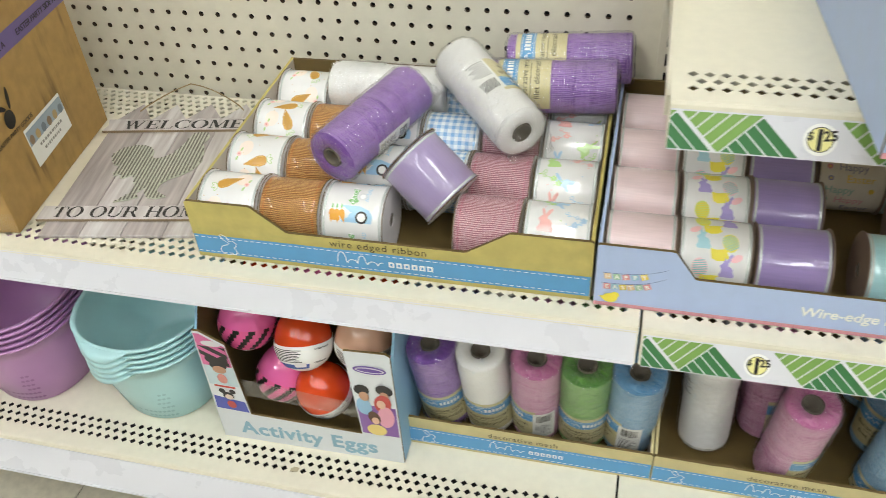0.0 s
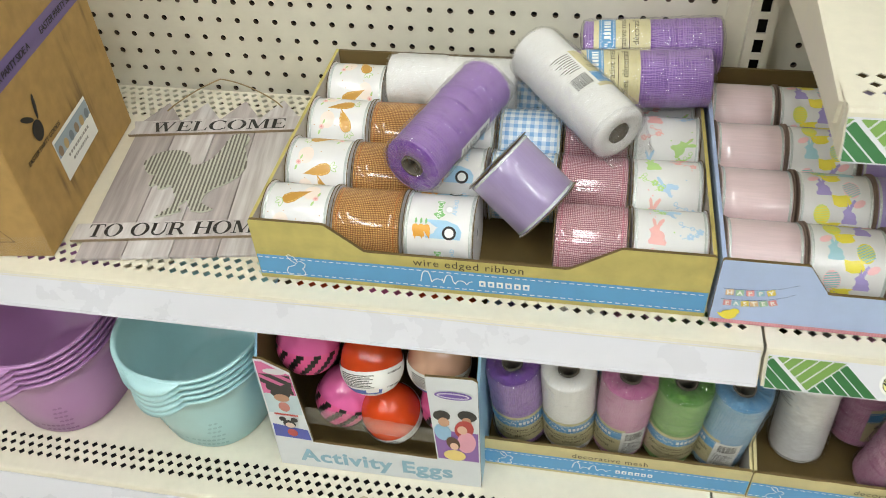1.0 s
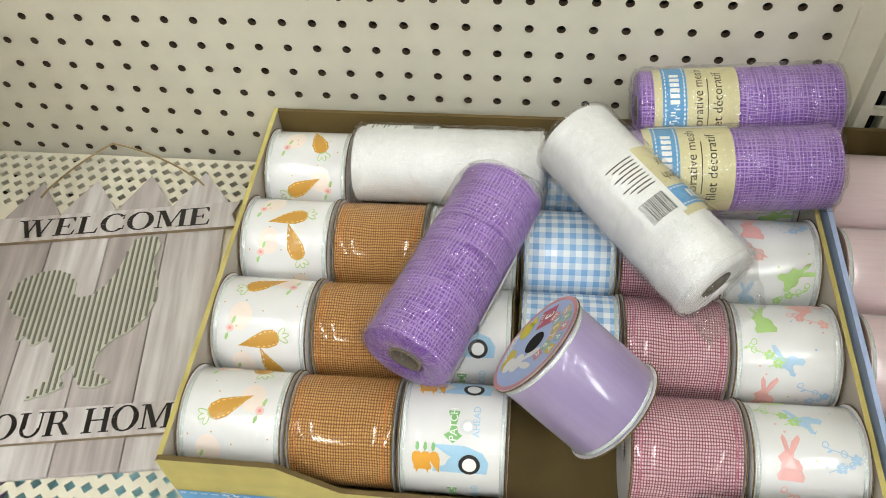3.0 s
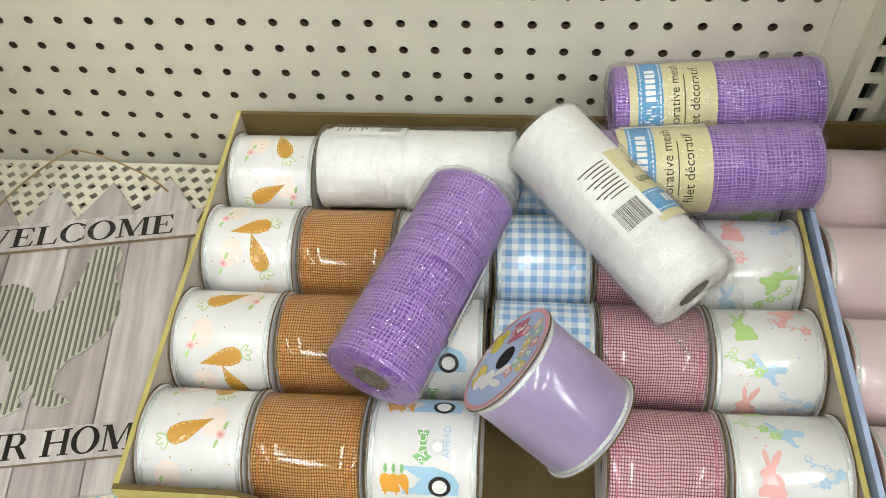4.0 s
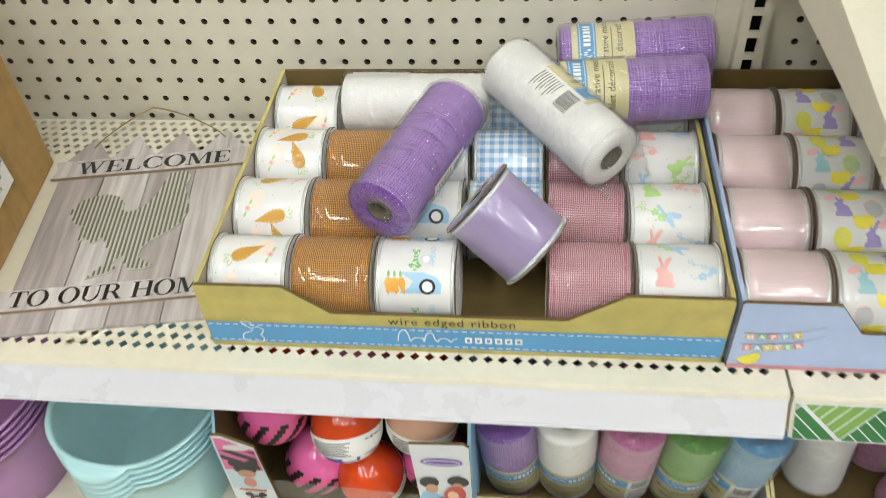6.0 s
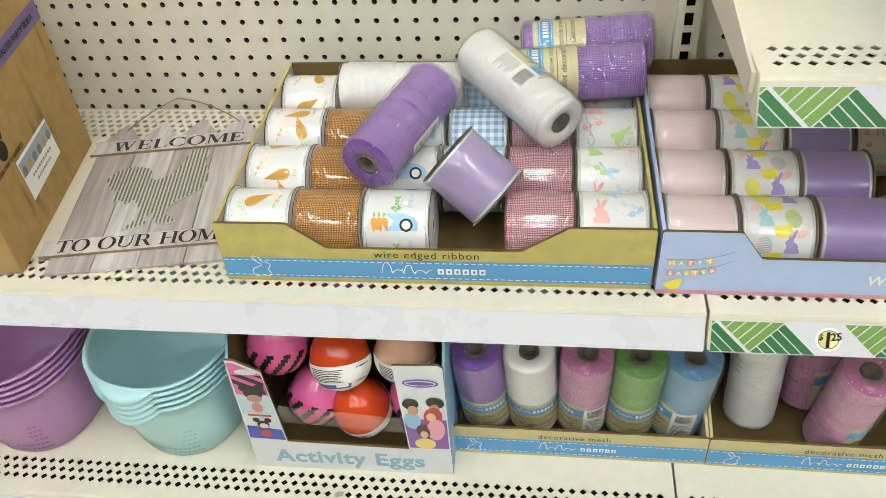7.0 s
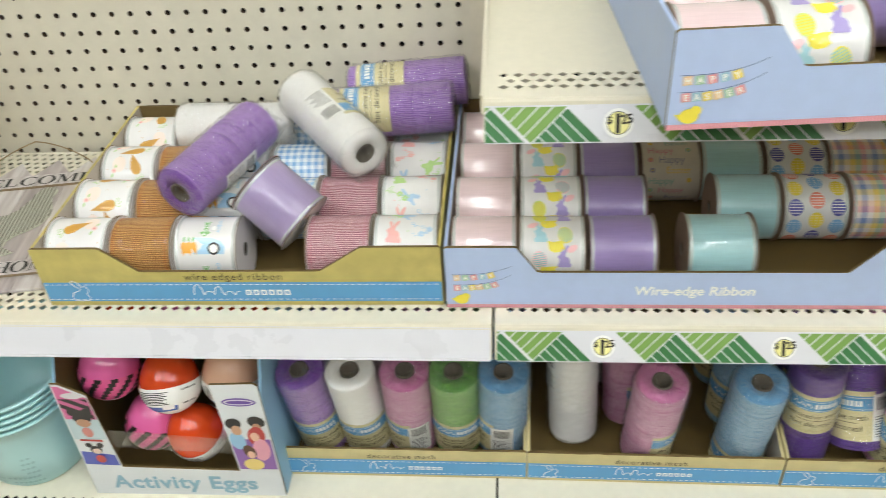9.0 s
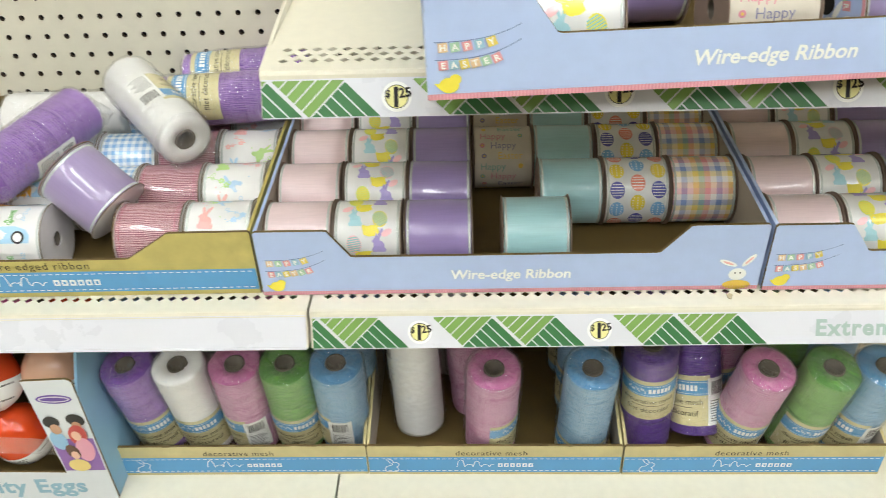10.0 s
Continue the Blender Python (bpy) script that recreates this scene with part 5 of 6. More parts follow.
standing("blue", 0.477, 0.880, -0.5, 3, 0.0, 160.0)
standing("purple", 0.555, 0.754, -2.5, 0.0, 0.045, 170.0)
mesh_roll("purple", along((0.613, 0.742, DZ + 0.036), (0.607, 0.812, DZ + 0.170)), 0.0, 30.0)
standing("pink", 0.656, 0.747, 5.5, -11.0, 0.0, 150.0)
standing("pink", 0.646, 0.815, 1.5, 2.0, 0.0, 250.0)
standing("green", 0.730, 0.747, 4.5, -11.0, 0.0, 185.0)
standing("green", 0.726, 0.815, 0.5, 3.0, 0.0, 185.0)
standing("blue", 0.790, 0.748, 3.5, -11.0, 0.0, 110.0)
standing("blue", 0.786, 0.815, 0.5, 3.0, 0.0, 185.0)
standing("purple", 0.567, 0.823, -0.5, 3.0, 0.0, 185.0)


# ---- tray of toy eggs ----
def egg(top, low, m, label, stripes=None, tag=True, key=[0]):
    ob = thing("toy_egg", label, "toy egg", m, "toy eggs")
    def prof(z):
        return 0.0355 * math.sqrt(max(0.0, 1 - (z / (0.046 if z > 0 else 0.036)) ** 2))
    up = [(z * 0.046 / 14, prof(z * 0.046 / 14)) for z in range(0, 14)] + [(0.046, 0.0004)]
    dn = [(-0.036, 0.0004)] + [(-0.036 + z * 0.036 / 12, prof(-0.036 + z * 0.036 / 12)) for z in range(1, 13)]
    bm = bmesh.new()
    lathe(bm, up, 40, "z")
    part("upper_shell", bm, top, ob)
    bm = bmesh.new()
    lathe(bm, dn, 40, "z")
    part("lower_shell", bm, low, ob)
    if tag:
        bm = bmesh.new()
        ring = [(-0.026 + i * 0.0032, prof(-0.026 + i * 0.0032) + 0.0007) for i in range(11)]
        lathe(bm, ring, 40, "z")
        band = part("paper_sleeve", bm, stripes or WHITE, ob)
        def on(a0, a1, z0, z1, mi, b, n=4, lift=0.0012):
            for i in range(n):
                p = radians(a0 + (a1 - a0) * i / n), radians(a0 + (a1 - a0) * (i + 1) / n)
                vs = [b.verts.new(((prof(z) + lift) * math.cos(a), (prof(z) + lift) * math.sin(a), z)) for a, z in ((p[0], z0), (p[1], z0), (p[1], z1), (p[0], z1))]
                b.faces.new(vs).material_index = mi
        if not stripes:
            bm = bmesh.new()
            for k in range(8):
                on(-135, -70 - (k * 7) % 12, 0.001 - k * 0.0022, 0.002 - k * 0.0022, 0, bm)
            a = -45
            q = random.Random(2)
            while a < -12:
                w = q.choice((0.8, 1.4, 2.0))
                on(a, a + w, -0.018, 0.002, 0, bm, 1)
                a += w + q.choice((0.8, 1.3))
            part("small_print", bm, INK, band)
            bm = bmesh.new()
            on(-140, -55, -0.025, -0.0175, 0, bm, 8)
            on(-88, -62, -0.022, -0.015, 1, bm, 4, 0.0015)
            part("printed_panel", bm, [INKS("3E5FB0"), INKS("F1ECEC")], band)
        else:
            bm = bmesh.new()
            for k in range(12):
                a = -180 + k * 30
                for j in range(6):
                    z = -0.024 + j * 0.005
                    on(a + j * 5, a + j * 5 + 13, z, z + 0.005, 0, bm, 2)
            part("stripe", bm, INK, band)
    return ob

PINKP = paint("pink_plastic", "DE69A4", 0.12, vary=0.03, bump=0.02, coat=0.3)
REDP = paint("orange_red_plastic", "D2481F", 0.12, vary=0.04, bump=0.02, coat=0.3)
PEACH = paint("peach_plastic", "DDB196", 0.14, vary=0.03, bump=0.02, coat=0.3)
WHITEP = paint("white_plastic", "E8E4E2", 0.3, vary=0.03, bump=0.02)
SLEEVE = paint("pink_sleeve", "D9588F", 0.4, vary=0.1)
E_M = pose(-0.3325, 0.667, DZ, 0, 0, 0.7)

def egg_tray(m):
    W, D, t = 0.2455, 0.20, 0.003
    ob = thing("egg_tray", "white and blue printed card tray of toy eggs", "display tray", m)
    pale = paint("pale_printed_card", "D9DDE0", 0.45, vary=0.03)
    sky = paint("blue_printed_card", "8DB7D2", 0.45, vary=0.05)
    inner = KRAFT_IN
    lean = -0.5
    bm = bmesh.new()
    slab(bm, t, W - t, t, D, 0.0006, 0.003)
    part("base", bm, inner, ob)
    pts = [(0, 0), (W, 0), (W - 0.001, 0.195), (W - 0.006, 0.199), (W - 0.056, 0.197), (W - 0.05, 0.048), (0.048, 0.053), (0.041, 0.179), (0.012, 0.197), (0.003, 0.197)]
    bm = bmesh.new()
    fr = pose(0, t, 0.0005, 90 + lean, 0, 0)
    prism(bm, pts, fr, t, 0, 1)
    front = part("front_panel", bm, [pale, inner], ob)
    f = fr @ Matrix.Translation((0, 0, t + 0.0004))
    letter("lettering", "Activity Eggs", 0.033, f @ pose(W * 0.49, 0.0135, 0), INKS("8FB6C8"), front, 0.0011, 1.08)
    # printed pictures as plain coloured areas, each its own piece
    def area(pts, lift, h, name="printed_area"):
        b = bmesh.new()
        flat(b, [(u, v if v < 0.055 else 0.055 + (v - 0.055) * 1.1) for u, v in pts], f @ Matrix.Translation((0, 0, lift)))
        part(name, b, INKS(h), front)
    area([(0.004, 0.118), (0.043, 0.118), (0.0405, 0.164), (0.012, 0.181), (0.0045, 0.181)], 0.0, "D56A9E")
    area([(0.003, 0.058), (0.0465, 0.056), (0.045, 0.074), (0.004, 0.080)], 0.0, "4A55B0")
    area([(0.004, 0.1), (0.0435, 0.1), (0.0435, 0.132), (0.004, 0.132)], 0.0002, "BFD3DA")
    area([(W - 0.0485, 0.052), (W - 0.002, 0.052), (W - 0.002, 0.102), (W - 0.051, 0.102)], 0.0, "8A5FA8")
    for k in range(3):
        a = 0.150 + k * 0.013
        area(clip_poly([(0.005, a), (0.040, a - 0.018), (0.040, a - 0.011), (0.005, a + 0.007)], 0.133, 0.163), 0.0004, "1E1A1C")
    area(oval(0.024, 0.168, 0.013, 0.0045, 14), 0.0006, "D9D6DA")
    for u, v, rx, ry, lift, h in ((0.016, 0.143, 0.0065, 0.006, 0.0007, "1E1A1C"), (0.033, 0.143, 0.0065, 0.006, 0.0007, "1E1A1C"), (0.0245, 0.134, 0.0115, 0.008, 0.0008, "1E1A1C"), (0.0245, 0.127, 0.009, 0.0062, 0.0010, "B98C70"), (0.0245, 0.112, 0.0065, 0.008, 0.0008, "C9827A"),
                                  (0.018, 0.0905, 0.0042, 0.004, 0.0006, "1E1A1C"), (0.032, 0.0905, 0.0042, 0.004, 0.0006, "1E1A1C"), (0.025, 0.083, 0.0075, 0.0065, 0.0007, "1E1A1C"), (0.0255, 0.081, 0.0055, 0.0045, 0.0009, "E6D2C4"), (0.026, 0.068, 0.0062, 0.0065, 0.0008, "B8443E")):
        area(oval(u, v, rx, ry, 18), lift, h)
    area([(0.010, 0.0975), (0.038, 0.0965), (0.038, 0.0995), (0.010, 0.1005)], 0.0006, "C2453C")
    area(oval(W - 0.027, 0.160, 0.020, 0.0062, 22), 0.0006, "6C4FA0")
    area(oval(W - 0.027, 0.160, 0.0175, 0.0042, 22), 0.0008, "D8D2E2")
    area(oval(W - 0.027, 0.160, 0.0155, 0.0026, 22), 0.0010, "6C4FA0")
    for u, v, rx, ry, tn, lift, h in ((W - 0.041, 0.127, 0.0095, 0.0085, 0.2, 0.0006, "1E1A1C"), (W - 0.013, 0.130, 0.0105, 0.0085, -0.2, 0.0006, "1E1A1C"), (W - 0.039, 0.117, 0.0062, 0.0075, 0, 0.0008, "C79A7C"), (W - 0.014, 0.121, 0.0055, 0.007, 0, 0.0008, "B98C70"),
                                      (W - 0.041, 0.100, 0.0095, 0.014, 0.1, 0.0007, "93BEDC"), (W - 0.017, 0.108, 0.0105, 0.015, -0.2, 0.0009, "B9403A"), (W - 0.019, 0.107, 0.0055, 0.007, 0, 0.0011, "E3B79E"), (W - 0.015, 0.086, 0.0105, 0.018, -0.1, 0.0010, "E3A0B4"), (W - 0.030, 0.083, 0.0075, 0.011, 0.25, 0.0012, "5A3A26"), (W - 0.029, 0.078, 0.0048, 0.006, 0, 0.0014, "E3B79E"), (W - 0.029, 0.062, 0.0125, 0.0095, 0, 0.0013, "E6CE7C")):
        area(oval(u, v, rx, ry, 20, tn), lift, h)
    for s in (0, 1):
        bm = bmesh.new()
        mx = Matrix(((0, 0, 1, s * (W - t)), (1, 0, 0, 0), (0, 1, 0, 0), (0, 0, 0, 1)))
        prism(bm, [(t, 0.0006), (D, 0.0006), (D, 0.215), (0.03, 0.215), (0.004, 0.176)], mx, t, 0, 0)
        for fc in bm.faces:
            if abs(fc.calc_center_median().x - (t if s == 0 else W - t)) < 1e-5:
                fc.material_index = 1
        part("side_panel", bm, [sky, inner], ob)
    bm = bmesh.new()
    slab(bm, t, W - t, D, D + t, 0.0006, 0.215)
    part("back_panel", bm, inner, ob)
    bm = bmesh.new()
    # clear window strip across the opening
    prism(bm, [(0.036, 0.088), (W - 0.05, 0.076), (W - 0.05, 0.102), (0.036, 0.118)], fr, 0.0006)
    win = part("clear_window", bm, FILM_S, ob, "clear plastic window strip")
    win.visible_shadow = False
    return ob
egg_tray(E_M)
for x, y, z, top, low, lab, st, tilt in (
        (0.047, 0.040, 0.163, PINKP, WHITEP, "pink plastic toy egg with a striped sleeve", SLEEVE, (-12, 6)), (0.121, 0.034, 0.148, REDP, WHITEP, "orange-red plastic toy egg with a white printed sleeve", None, (-20, -6)), (0.196, 0.042, 0.152, PEACH, WHITEP, "peach plastic toy egg with a white printed sleeve", None, (-8, 4)),
        (0.080, 0.046, 0.075, PINKP, WHITEP, "pink plastic toy egg with a striped sleeve", SLEEVE, (-14, 20)), (0.138, 0.036, 0.068, REDP, WHITEP, "orange-red plastic toy egg in a white sleeve", None, (25, -8)), (0.205, 0.055, 0.072, PINKP, WHITEP, "pink plastic toy egg with a striped sleeve", SLEEVE, (0, 0)),
        (0.045, 0.115, 0.165, REDP, WHITEP, "orange-red plastic toy egg with a white printed sleeve", None, (0, 0)), (0.118, 0.115, 0.165, PINKP, WHITEP, "pink plastic toy egg with a striped sleeve", SLEEVE, (0, 0)), (0.192, 0.118, 0.165, REDP, WHITEP, "orange-red plastic toy egg with a white printed sleeve", None, (0, 0))):
    egg(top, low, E_M @ pose(x - 0.003, y + 0.1 * z, z + 0.002, tilt[0] - 6, tilt[1], 0), lab, st)

# ---- stacks of oval tubs ----
def tub(mat, dotmat, label, group, m):
    ob = thing("plastic_tub", label, "plastic tub", m, group)
    H, n = 0.127, 64
    def ring(z, grow=0.0, dz=0.0):
        f = z / H
        rx, ry = 0.066 + 0.022 * f + grow, 0.078 + 0.024 * f + grow
        out = []
        for i in range(n):
            a = 2 * math.pi * i / n
            c, s = math.cos(a), math.sin(a)
            e = 0.85
            out.append((rx * math.copysign(abs(c) ** e, c), ry * math.copysign(abs(s) ** e, s), z + dz))
        return out
    bm = bmesh.new()
    rows = [ring(0.0, -0.012), ring(0.0, -0.003), ring(0.003), ring(H * 0.4), ring(H * 0.8), ring(H - 0.004), ring(H - 0.004, 0.003), ring(H - 0.001, 0.0038), ring(H, 0.002), ring(H, -0.001), ring(H - 0.004, -0.0022), ring(H * 0.5, -0.0022), ring(0.005, -0.0025), ring(0.003, -0.012)]
    vs = [[bm.verts.new(p) for p in r] for r in rows]
    for p, q in zip(vs, vs[1:]):
        for i in range(n):
            j = (i + 1) % n
            bm.faces.new((p[i], p[j], q[j], q[i])).smooth = True
    bm.faces.new(vs[0][::-1])
    bm.faces.new(vs[-1])
    part("tub_body", bm, mat, ob)
    for s in (-1, 1):
        bm = bmesh.new()
        top = []
        for k in range(13):
            u = -1 + k / 6
            x = u * 0.036
            bulge = (1 - u * u)
            y = s * (0.102 * math.sqrt(max(0, 1 - (abs(x) / 0.088) ** 2.3)) + 0.003)
            y2 = y + s * 0.013 * bulge ** 0.7
            z2 = H - 0.001 - 0.0065 * bulge
            top.append([bm.verts.new(c) for c in ((x, y, H - 0.0005), (x, (y + y2) / 2, H - 0.0015), (x, y2, H - 0.004 * bulge - 0.001), (x, y2 + s * 0.001, z2 - 0.004 * bulge), (x, y2 - s * 0.001, z2 - 0.005 * bulge), (x, y, H - 0.006))])
        for p, q in zip(top, top[1:]):
            for i in range(5):
                bm.faces.new((p[i], q[i], q[i + 1], p[i + 1])).smooth = True
        part("handle_lip", bm, mat, ob)
    bm = bmesh.new()
    for s in (-1, 1):
        for r in range(6):
            for k in range(-9, 10):
                a = k * 0.083 + (0.0415 if r % 2 else 0)
                edge = 0.14 + 0.02 * r
                if abs(a) < 0.62 - 0.0 and abs(a) > 0.02 and (r < 2 or abs(a) > 0.3 + 0.02 * r):
                    z = 0.012 + r * 0.0105
                    f = z / H
                    t = -math.pi / 2 + a * 1.0
                    c, q = math.cos(t), math.sin(t) * s
                    rx, ry = 0.066 + 0.022 * f + 0.0005, 0.078 + 0.024 * f + 0.0005
                    px, py = rx * math.copysign(abs(c) ** 0.85, c), ry * math.copysign(abs(q) ** 0.85, q)
                    nv = Vector((px / rx ** 2, py / ry ** 2, -0.25 / 0.1)).normalized()
                    nv = Vector((px / rx ** 2, py / ry ** 2, 0)).normalized()
                    tv = Vector((-nv.y, nv.x, 0))
                    o = Vector((px, py, z))
                    w = 0.0026
                    bm.faces.new([bm.verts.new(o + tv * w * math.cos(g) + Vector((nv.x * 0.25, nv.y * 0.25, 1)) * w * math.sin(g)) for g in [2 * math.pi * i / 8 for i in range(8)]])
    tagged(part("dimple_pattern", bm, dotmat, ob, "rows of pressed dots"), kind="stuff")
    return ob
def tub_plastic(name, h):
    t = Tree(name)
    c = rgb(h)
    t.link(t.mix(t.ramp(t.noise(14.0, 3.0), 0.3, 0.7), scaled(c, 0.95), scaled(c, 1.04)), t.b.inputs["Base Color"])
    t.b.inputs["Roughness"].default_value = 0.33
    t.b.inputs["Subsurface Weight"].default_value = 0.0
    t.bump(t.noise(300.0), 0.05, 0.0003)
    return t.m
for h, d, label, group, cx, cy, yaw in (("B2DADE", "9CC6CB", "pale aqua plastic oval tub nested in a stack", "aqua tubs", -0.438, 0.752, -7), ("B585B8", "9A6B9E", "orchid purple plastic oval tub nested in a stack", "purple tubs", -0.641, 0.744, -5)):
    pl, dm = tub_plastic("tub_plastic_" + h.lower(), h), tub_plastic("tub_dots_" + h.lower(), d)
    first = tub(pl, dm, label, group, pose(cx, cy, DZ + 0.0005, 0, 0, yaw))
    for k in range(1, 5):
        copy_thing(first, pose(cx + 0.0006 * k, cy, DZ + 0.0005 + 0.0094 * k, 0, 0, yaw))

# ---- shipping carton ----
def carton():
    W, L, H = 0.30, 0.256, 0.30
    ob = thing("shipping_carton", "scuffed brown corrugated carton with purple tape and a white label", "carton", pose(-0.552, 0.711, SZ + 0.0004, 0, 0, 7.6))
    bm = bmesh.new()
    slab(bm, -W, 0, 0, L, 0.0005, H)
    bevel(bm, 0.0025, 2)
    part("carton_body", bm, CARTON, ob)
    side = Matrix(((0, 0, 1, 0.0005), (1, 0, 0, 0), (0, 1, 0, 0), (0, 0, 0, 1)))
    bm = bmesh.new()
    flat(bm, [(0.001, 0.181), (L - 0.001, 0.180), (L - 0.001, 0.204), (0.001, 0.2035)], side)
    tape = part("printed_tape", bm, TAPE, ob, "purple printed tape")
    s2 = side @ Matrix.Translation((0, 0, 0.0004))
    for k in range(2):
        letter("lettering", "EASTER PARTY SIDE A", 0.0108, s2 @ pose(0.062 + k * 0.125, 0.188, 0), INK, tape, 0.0, 0.92, heavy=0.0001)
    bm = bmesh.new()
    flat(bm, oval(0.066, 0.118, 0.0105, 0.0115, 20), s2)
    flat(bm, oval(0.056, 0.137, 0.0032, 0.0125, 14, radians(58)), s2)
    flat(bm, oval(0.077, 0.140, 0.0031, 0.0135, 14, radians(-14)), s2)
    part("rabbit_print", bm, INK, ob)
    letter("lettering", "EASTER PARTY GOODS", 0.0078, s2 @ pose(0.067, 0.0985, 0), INK, ob, 0.0, 0.95, heavy=0.00008)
    bm = bmesh.new()
    flat(bm, [(0.080, 0.0405), (0.1715, 0.044), (0.169, 0.0945), (0.078, 0.0935)], s2)
    lab = part("paper_label", bm, WHITE, ob, "white paper label")
    s3 = s2 @ Matrix.Translation((0, 0, 0.0003))
    bm = bmesh.new()
    flat(bm, [(0.080, 0.070), (0.1690, 0.0715), (0.1685, 0.0905), (0.0795, 0.0895)], s3)
    part("picture_strip", bm, INKS("9FAEBB"), lab)
    q = random.Random(5)
    for k in range(6):
        u = 0.087 + k * 0.0148
        bm = bmesh.new()
        flat(bm, oval(u, 0.0765, 0.0052, 0.0062, 12), s3 @ Matrix.Translation((0, 0, 0.0003)))
        part("picture_blob", bm, INKS(("8F7A62", "B79E6E", "77838E")[k % 3]), lab)
    bm = bmesh.new()
    for k in range(2):
        v = 0.0625 - k * 0.0085
        u = 0.098 + 0.006 * k
        while u < 0.152 - 0.006 * k:
            w = q.uniform(0.002, 0.005)
            flat(bm, [(u, v - 0.0018), (u + w, v - 0.0018), (u + w, v + 0.0018), (u, v + 0.0018)], s3)
            u += w + 0.0018
    tagged(part("small_print", bm, INKS("9A9A94"), lab), kind="stuff")
    bm = bmesh.new()
    f = pose(0, 0, 0, 90, 0, 0) @ Matrix.Translation((0, 0, 0.0005))
    stroke(bm, [(-0.075, 0.022), (-0.035, 0.022), (-0.055, 0.052), (-0.075, 0.022)], 0.0014, f)
    part("warning_mark", bm, INK, ob)
    bm = bmesh.new()
    flat(bm, [(-0.12, 0.0015), (0.0, 0.0015), (0.0, 0.03), (-0.12, 0.026)], f @ Matrix.Translation((0, 0, 0.0003)))
    tp = part("clear_tape", bm, FILM_S, ob, "clear packing tape")
    tp.visible_shadow = False
carton()

# ---- welcome sign ----
def glyph(ch):
    """Outlines of a bold roman capital with serifs, one unit high, and its width."""
    box = lambda a, b, c, d: [(a, b), (c, b), (c, d), (a, d)]
    foot = lambda c, w, y: box(c - w, y, c + w, y + 0.05)
    def bow(cx, cy, rx, ry, thick, thin, a0, a1, n=28):
        out = []
        for i in range(n):
            p = [radians(a0 + (a1 - a0) * (i + k) / n) for k in (0, 1)]
            o = [(cx + rx * math.cos(a), cy + ry * math.sin(a)) for a in p]
            q = [(cx + (rx - thick) * math.cos(a), cy + (ry - thin) * math.sin(a)) for a in p]
            out.append([o[0], o[1], q[1], q[0]])
        return out
    def bar(x0, y0, x1, y1, w):
        return [(x0, y0), (x0 + w, y0), (x1 + w, y1), (x1, y1)]
    stem = lambda x: [box(x, 0, x + 0.19, 1), foot(x + 0.095, 0.19, 0), foot(x + 0.095, 0.19, 0.95)]
    if ch in "EL":
        g = stem(0.1) + [box(0.1, 0, 0.74, 0.06), [(0.66, 0.06), (0.74, 0), (0.78, 0.28), (0.74, 0.28)]]
        if ch == "E":
            g += [box(0.1, 0.94, 0.72, 1), [(0.62, 0.94), (0.72, 1), (0.74, 0.74), (0.70, 0.74)], box(0.25, 0.48, 0.54, 0.54), box(0.50, 0.38, 0.55, 0.64)]
        return g, 0.84
    if ch == "O":
        return bow(0.5, 0.5, 0.49, 0.53, 0.2, 0.06, 0, 360, 44), 1.02
    if ch == "C":
        return bow(0.5, 0.5, 0.49, 0.53, 0.2, 0.06, 42, 318, 40) + [[(0.78, 0.66), (0.84, 0.66), (0.87, 1.0), (0.83, 0.9)], [(0.83, 0.12), (0.88, 0.06), (0.9, 0.3), (0.86, 0.3)]], 0.96
    if ch == "W":
        return [bar(0.12, 1, 0.38, 0, 0.17)[::-1], bar(0.34, 0, 0.62, 1, 0.07), bar(0.56, 1, 0.82, 0, 0.17)[::-1], bar(0.84, 0, 1.14, 1, 0.07), foot(0.2, 0.2, 0.95), foot(0.64, 0.2, 0.95), foot(1.18, 0.15, 0.95)], 1.36
    if ch == "M":
        return [box(0.14, 0, 0.21, 1), box(0.92, 0, 1.10, 1), bar(0.14, 1, 0.50, 0.04, 0.2)[::-1], bar(0.52, 0.04, 0.90, 1, 0.07), foot(0.17, 0.16, 0), foot(0.14, 0.12, 0.95), foot(1.01, 0.19, 0), foot(1.06, 0.15, 0.95)], 1.24
    if ch == "T":
        return [box(0.34, 0, 0.53, 1), foot(0.435, 0.2, 0), box(0.03, 0.94, 0.84, 1), [(0.03, 1), (0.1, 0.94), (0.05, 0.72), (0.01, 0.72)], [(0.84, 1), (0.77, 0.94), (0.82, 0.72), (0.86, 0.72)]], 0.88
    if ch == "U":
        return [box(0.12, 0.34, 0.31, 1), box(0.80, 0.34, 0.87, 1), foot(0.21, 0.2, 0.95), foot(0.835, 0.15, 0.95)] + bow(0.495, 0.36, 0.375, 0.38, 0.13, 0.09, 180, 360), 1.0
    if ch == "R":
        return stem(0.1) + [box(0.2, 0.94, 0.5, 1), box(0.2, 0.46, 0.5, 0.52)] + bow(0.48, 0.73, 0.30, 0.27, 0.19, 0.06, -90, 90, 20) + [bar(0.44, 0.48, 0.74, 0.0, 0.2)[::-1], foot(0.84, 0.12, 0)], 0.96
    if ch == "H":
        return stem(0.1) + stem(0.72) + [box(0.2, 0.47, 0.8, 0.53)], 1.02
    return [], 0.42

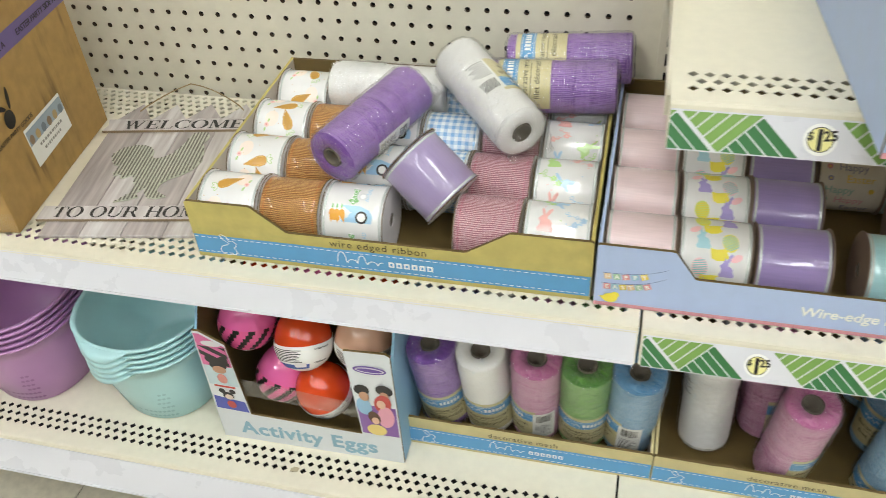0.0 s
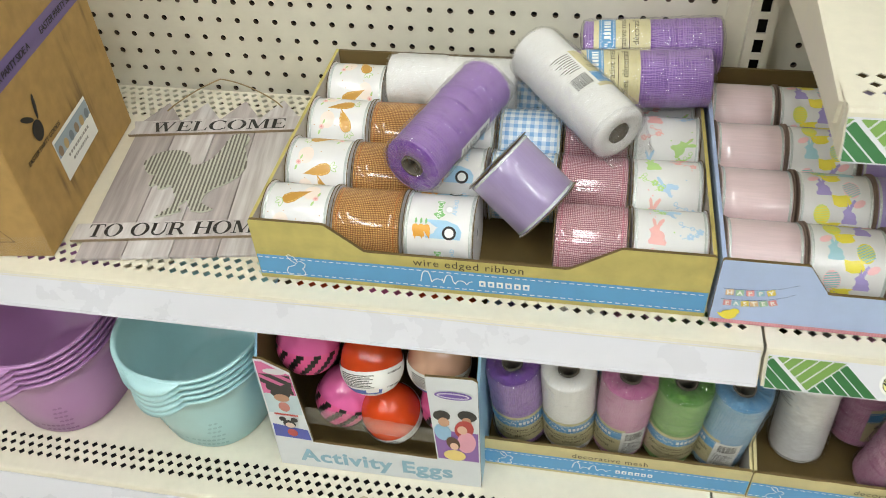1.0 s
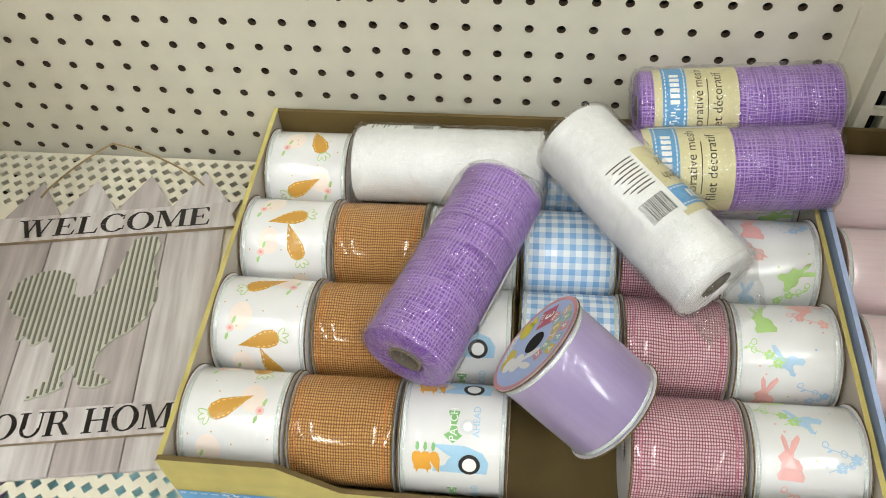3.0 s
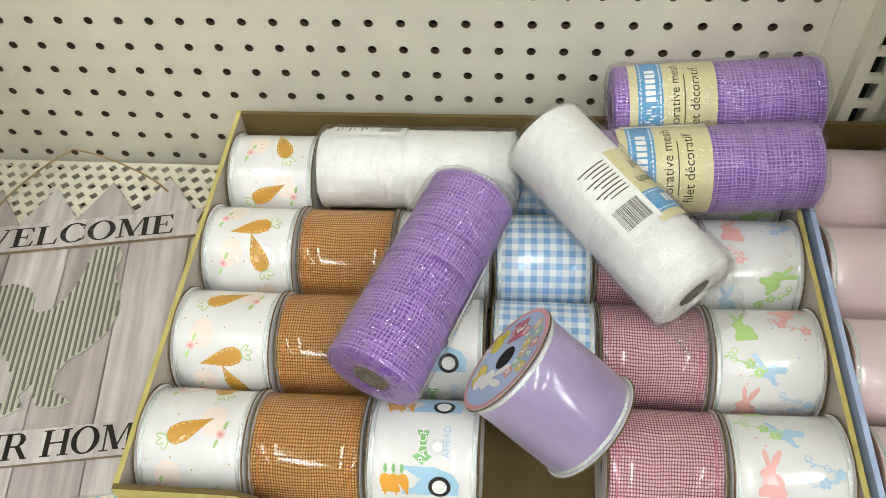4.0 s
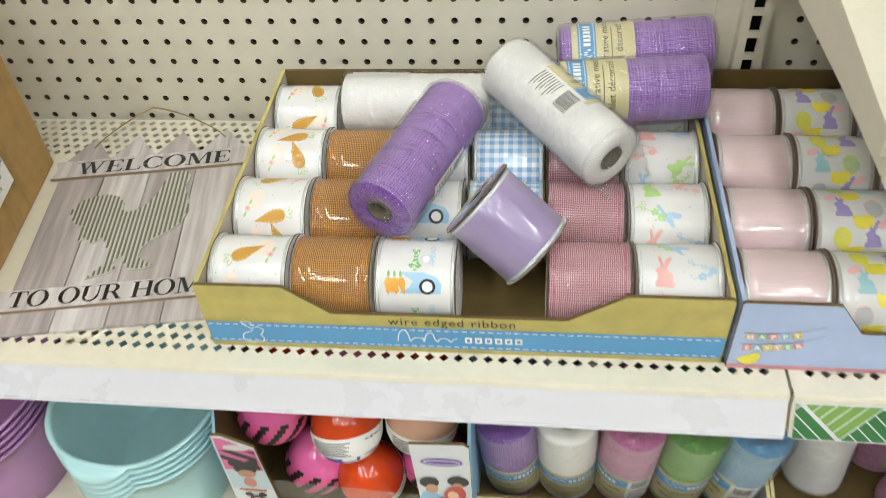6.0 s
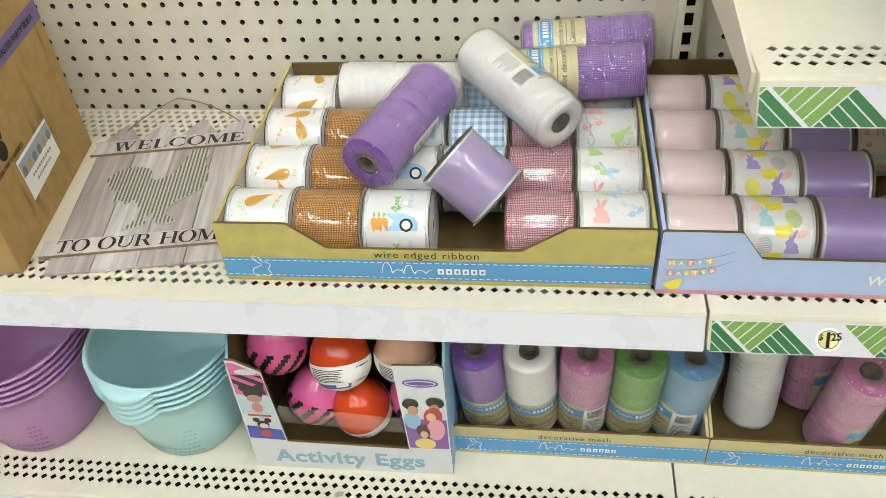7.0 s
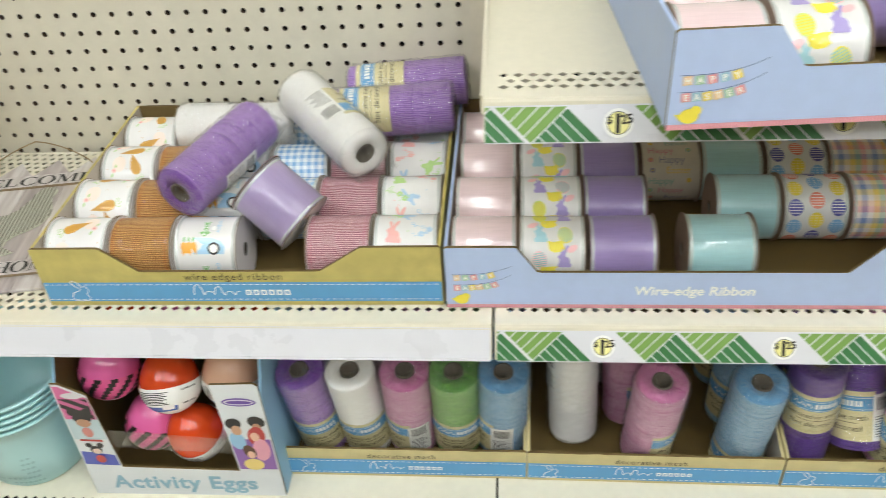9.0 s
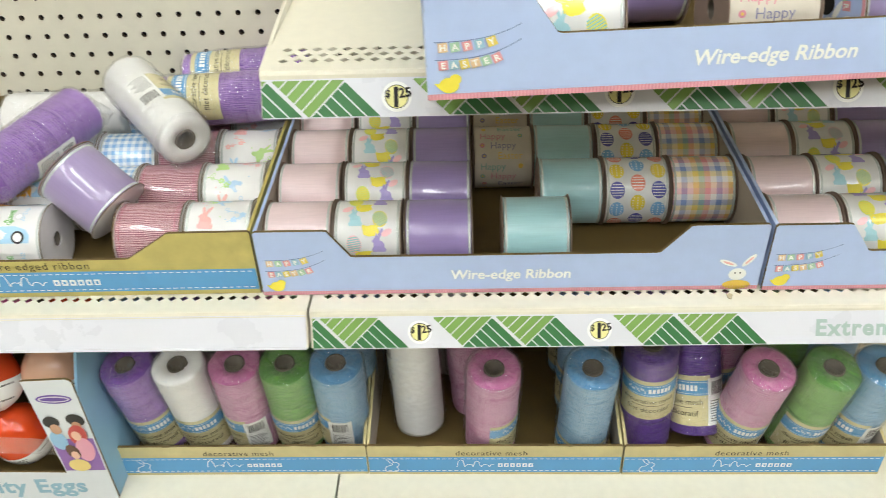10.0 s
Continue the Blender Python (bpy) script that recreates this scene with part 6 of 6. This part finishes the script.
def serif_word(text, u0, u1, v, h, z, parent):
    """Black painted letters, each its own piece, from u0 to u1 along the board."""
    made = [glyph(c) for c in text]
    total = sum(w for _, w in made)
    k = (u1 - u0) / total
    u = u0
    for outlines, w in made:
        if outlines:
            verts, faces = [], []
            for n, o in enumerate(outlines):
                q = len(verts)
                verts += [(u + a * k, v + b * h, z + 0.00003 * (n % 7)) for a, b in o]
                faces.append(tuple(range(q, q + len(o))))
            raw("letter", verts, faces, INK, parent)
        u += w * k

def sign():
    ob = thing("welcome_sign", "whitewashed picket sign with striped rooster and black letters", "wooden sign", pose(-0.524, 0.697, SZ + 0.0006, 0, 0, 9.5) @ Matrix.Diagonal((1, 1.10, 1, 1)))
    wl, wd = plank_wood("whitewashed_board", "DBD7D5", "B4ABA9"), plank_wood("greyed_board", "C2B9B6", "9C9290")
    w = 0.0512
    for k in range(4):
        bm = bmesh.new()
        tip = 0.279 + (0.003, 0.0, 0.001, 0.0)[k]
        x = k * w
        prism(bm, [(x + 0.0005, 0.009), (x + w - 0.0005, 0.009), (x + w - 0.0005, 0.243), (x + w / 2, tip), (x + 0.0005, 0.243)], Matrix.Identity(4), 0.004)
        bevel(bm, 0.0005, 1)
        part("picket", bm, wd if k in (0, 2) else wl, ob)
    edge = paint_cache("fibreboard_edge", "8E7C62")
    for x0, x1, v0, v1, text, size, notch, ta, tb in ((-0.007, 0.217, 0.2115, 0.238, "WELCOME", 0.0188, True, 0.019, 0.193), (-0.012, 0.2165, 0.0325, 0.0565, "TO OUR HOME", 0.0186, False, 0.004, 0.206)):
        bm = bmesh.new()
        pts = [(x0, v0), (x1, v0), (x1 - (0.006 if notch else 0), (v0 + v1) / 2), (x1, v1), (x0 - (0 if notch else 0), v1), (x0 + (0.005 if notch else 0), (v0 + v1) / 2)]
        prism(bm, pts, Matrix.Translation((0, 0, 0.0045)), 0.0035, 0, 1)
        b = part("name_board", bm, [wl, edge], ob)
        serif_word(text, ta, tb, v0 + 0.0034, size, 0.0083, b)
    roo = [(34, 148), (30, 158), (33, 168), (40, 175), (52, 180), (66, 181), (78, 176), (85, 167), (86, 156), (92, 152), (102, 154), (112, 163), (119, 178), (123, 193), (127, 206), (136, 209), (146, 208), (151, 200), (150, 192), (147, 186), (150, 176), (155, 162), (157, 146), (152, 130), (140, 118), (126, 110), (118, 100), (117, 88), (126, 81), (134, 76), (122, 72), (110, 74), (104, 82), (100, 92), (93, 84), (98, 75), (88, 70), (70, 66), (78, 75), (84, 82), (86, 94), (80, 108), (74, 118), (66, 112), (60, 112), (58, 122), (50, 116), (46, 122), (50, 136), (40, 140)]
    roo = [(a * 0.001, b * 0.001) for a, b in roo]
    bm = bmesh.new()
    prism(bm, roo, Matrix.Translation((0, 0, 0.0045)), 0.0014)
    bird = part("rooster_shape", bm, paint_cache("sage_board", "C2C3B2"), ob, "sage green rooster silhouette with ribs")
    # ribs along the boards, cut to the bird's outline
    bm = bmesh.new()
    x = 0.0315
    while x < 0.158:
        cross = []
        for i in range(len(roo)):
            p, q = roo[i], roo[(i + 1) % len(roo)]
            if (p[0] - x) * (q[0] - x) < 0:
                cross.append(p[1] + (q[1] - p[1]) * (x - p[0]) / (q[0] - p[0]))
        cross.sort()
        for a, b in zip(cross[::2], cross[1::2]):
            slab(bm, x - 0.0009, x + 0.0009, a + 0.0006, b - 0.0006, 0.0061, 0.0068)
        x += 0.0046
    part("rib", bm, paint_cache("olive_rib", "77746A"), bird)
    bm = bmesh.new()
    pts = [Vector((0.028 + 0.152 * i / 24, 0.262 + 0.045 * (1 - abs(i - 10) / (10 if i < 10 else 14)) ** 0.75, 0.005 + 0.016 * math.sin(math.pi * i / 24))) for i in range(25)]
    rings = []
    for i, p in enumerate(pts):
        d = (pts[min(i + 1, 24)] - pts[max(i - 1, 0)]).normalized()
        s = d.cross(Vector((0, 0, 1))).normalized()
        u = s.cross(d)
        rings.append([bm.verts.new(p + (s * math.cos(g) + u * math.sin(g)) * 0.0009) for g in [k * math.pi / 3 for k in range(6)]])
    for p, q in zip(rings, rings[1:]):
        for i in range(6):
            bm.faces.new((p[i], p[(i + 1) % 6], q[(i + 1) % 6], q[i]))
    part("jute_string", bm, paint_cache("jute", "A08A62"), ob, "thin jute hanging string")
sign()

# ---- crumbs and scraps ----
for x, y, z, r, rz in ((-0.222, 0.634, DZ, 0.006, 20), (0.602, 0.700, SZ, 0.005, 70)):
    bm = bmesh.new()
    prism(bm, [(-r, -r * 0.4), (r * 0.6, -r * 0.6), (r, r * 0.2), (r * 0.1, r * 0.6), (-r * 0.8, r * 0.3)], pose(x, y, z + 0.0003, 4, 3, rz), 0.0006)
    tagged(part("paper_scrap", bm, INKS("B5A88A")), "small torn tan paper scrap on the shelf", "scrap")
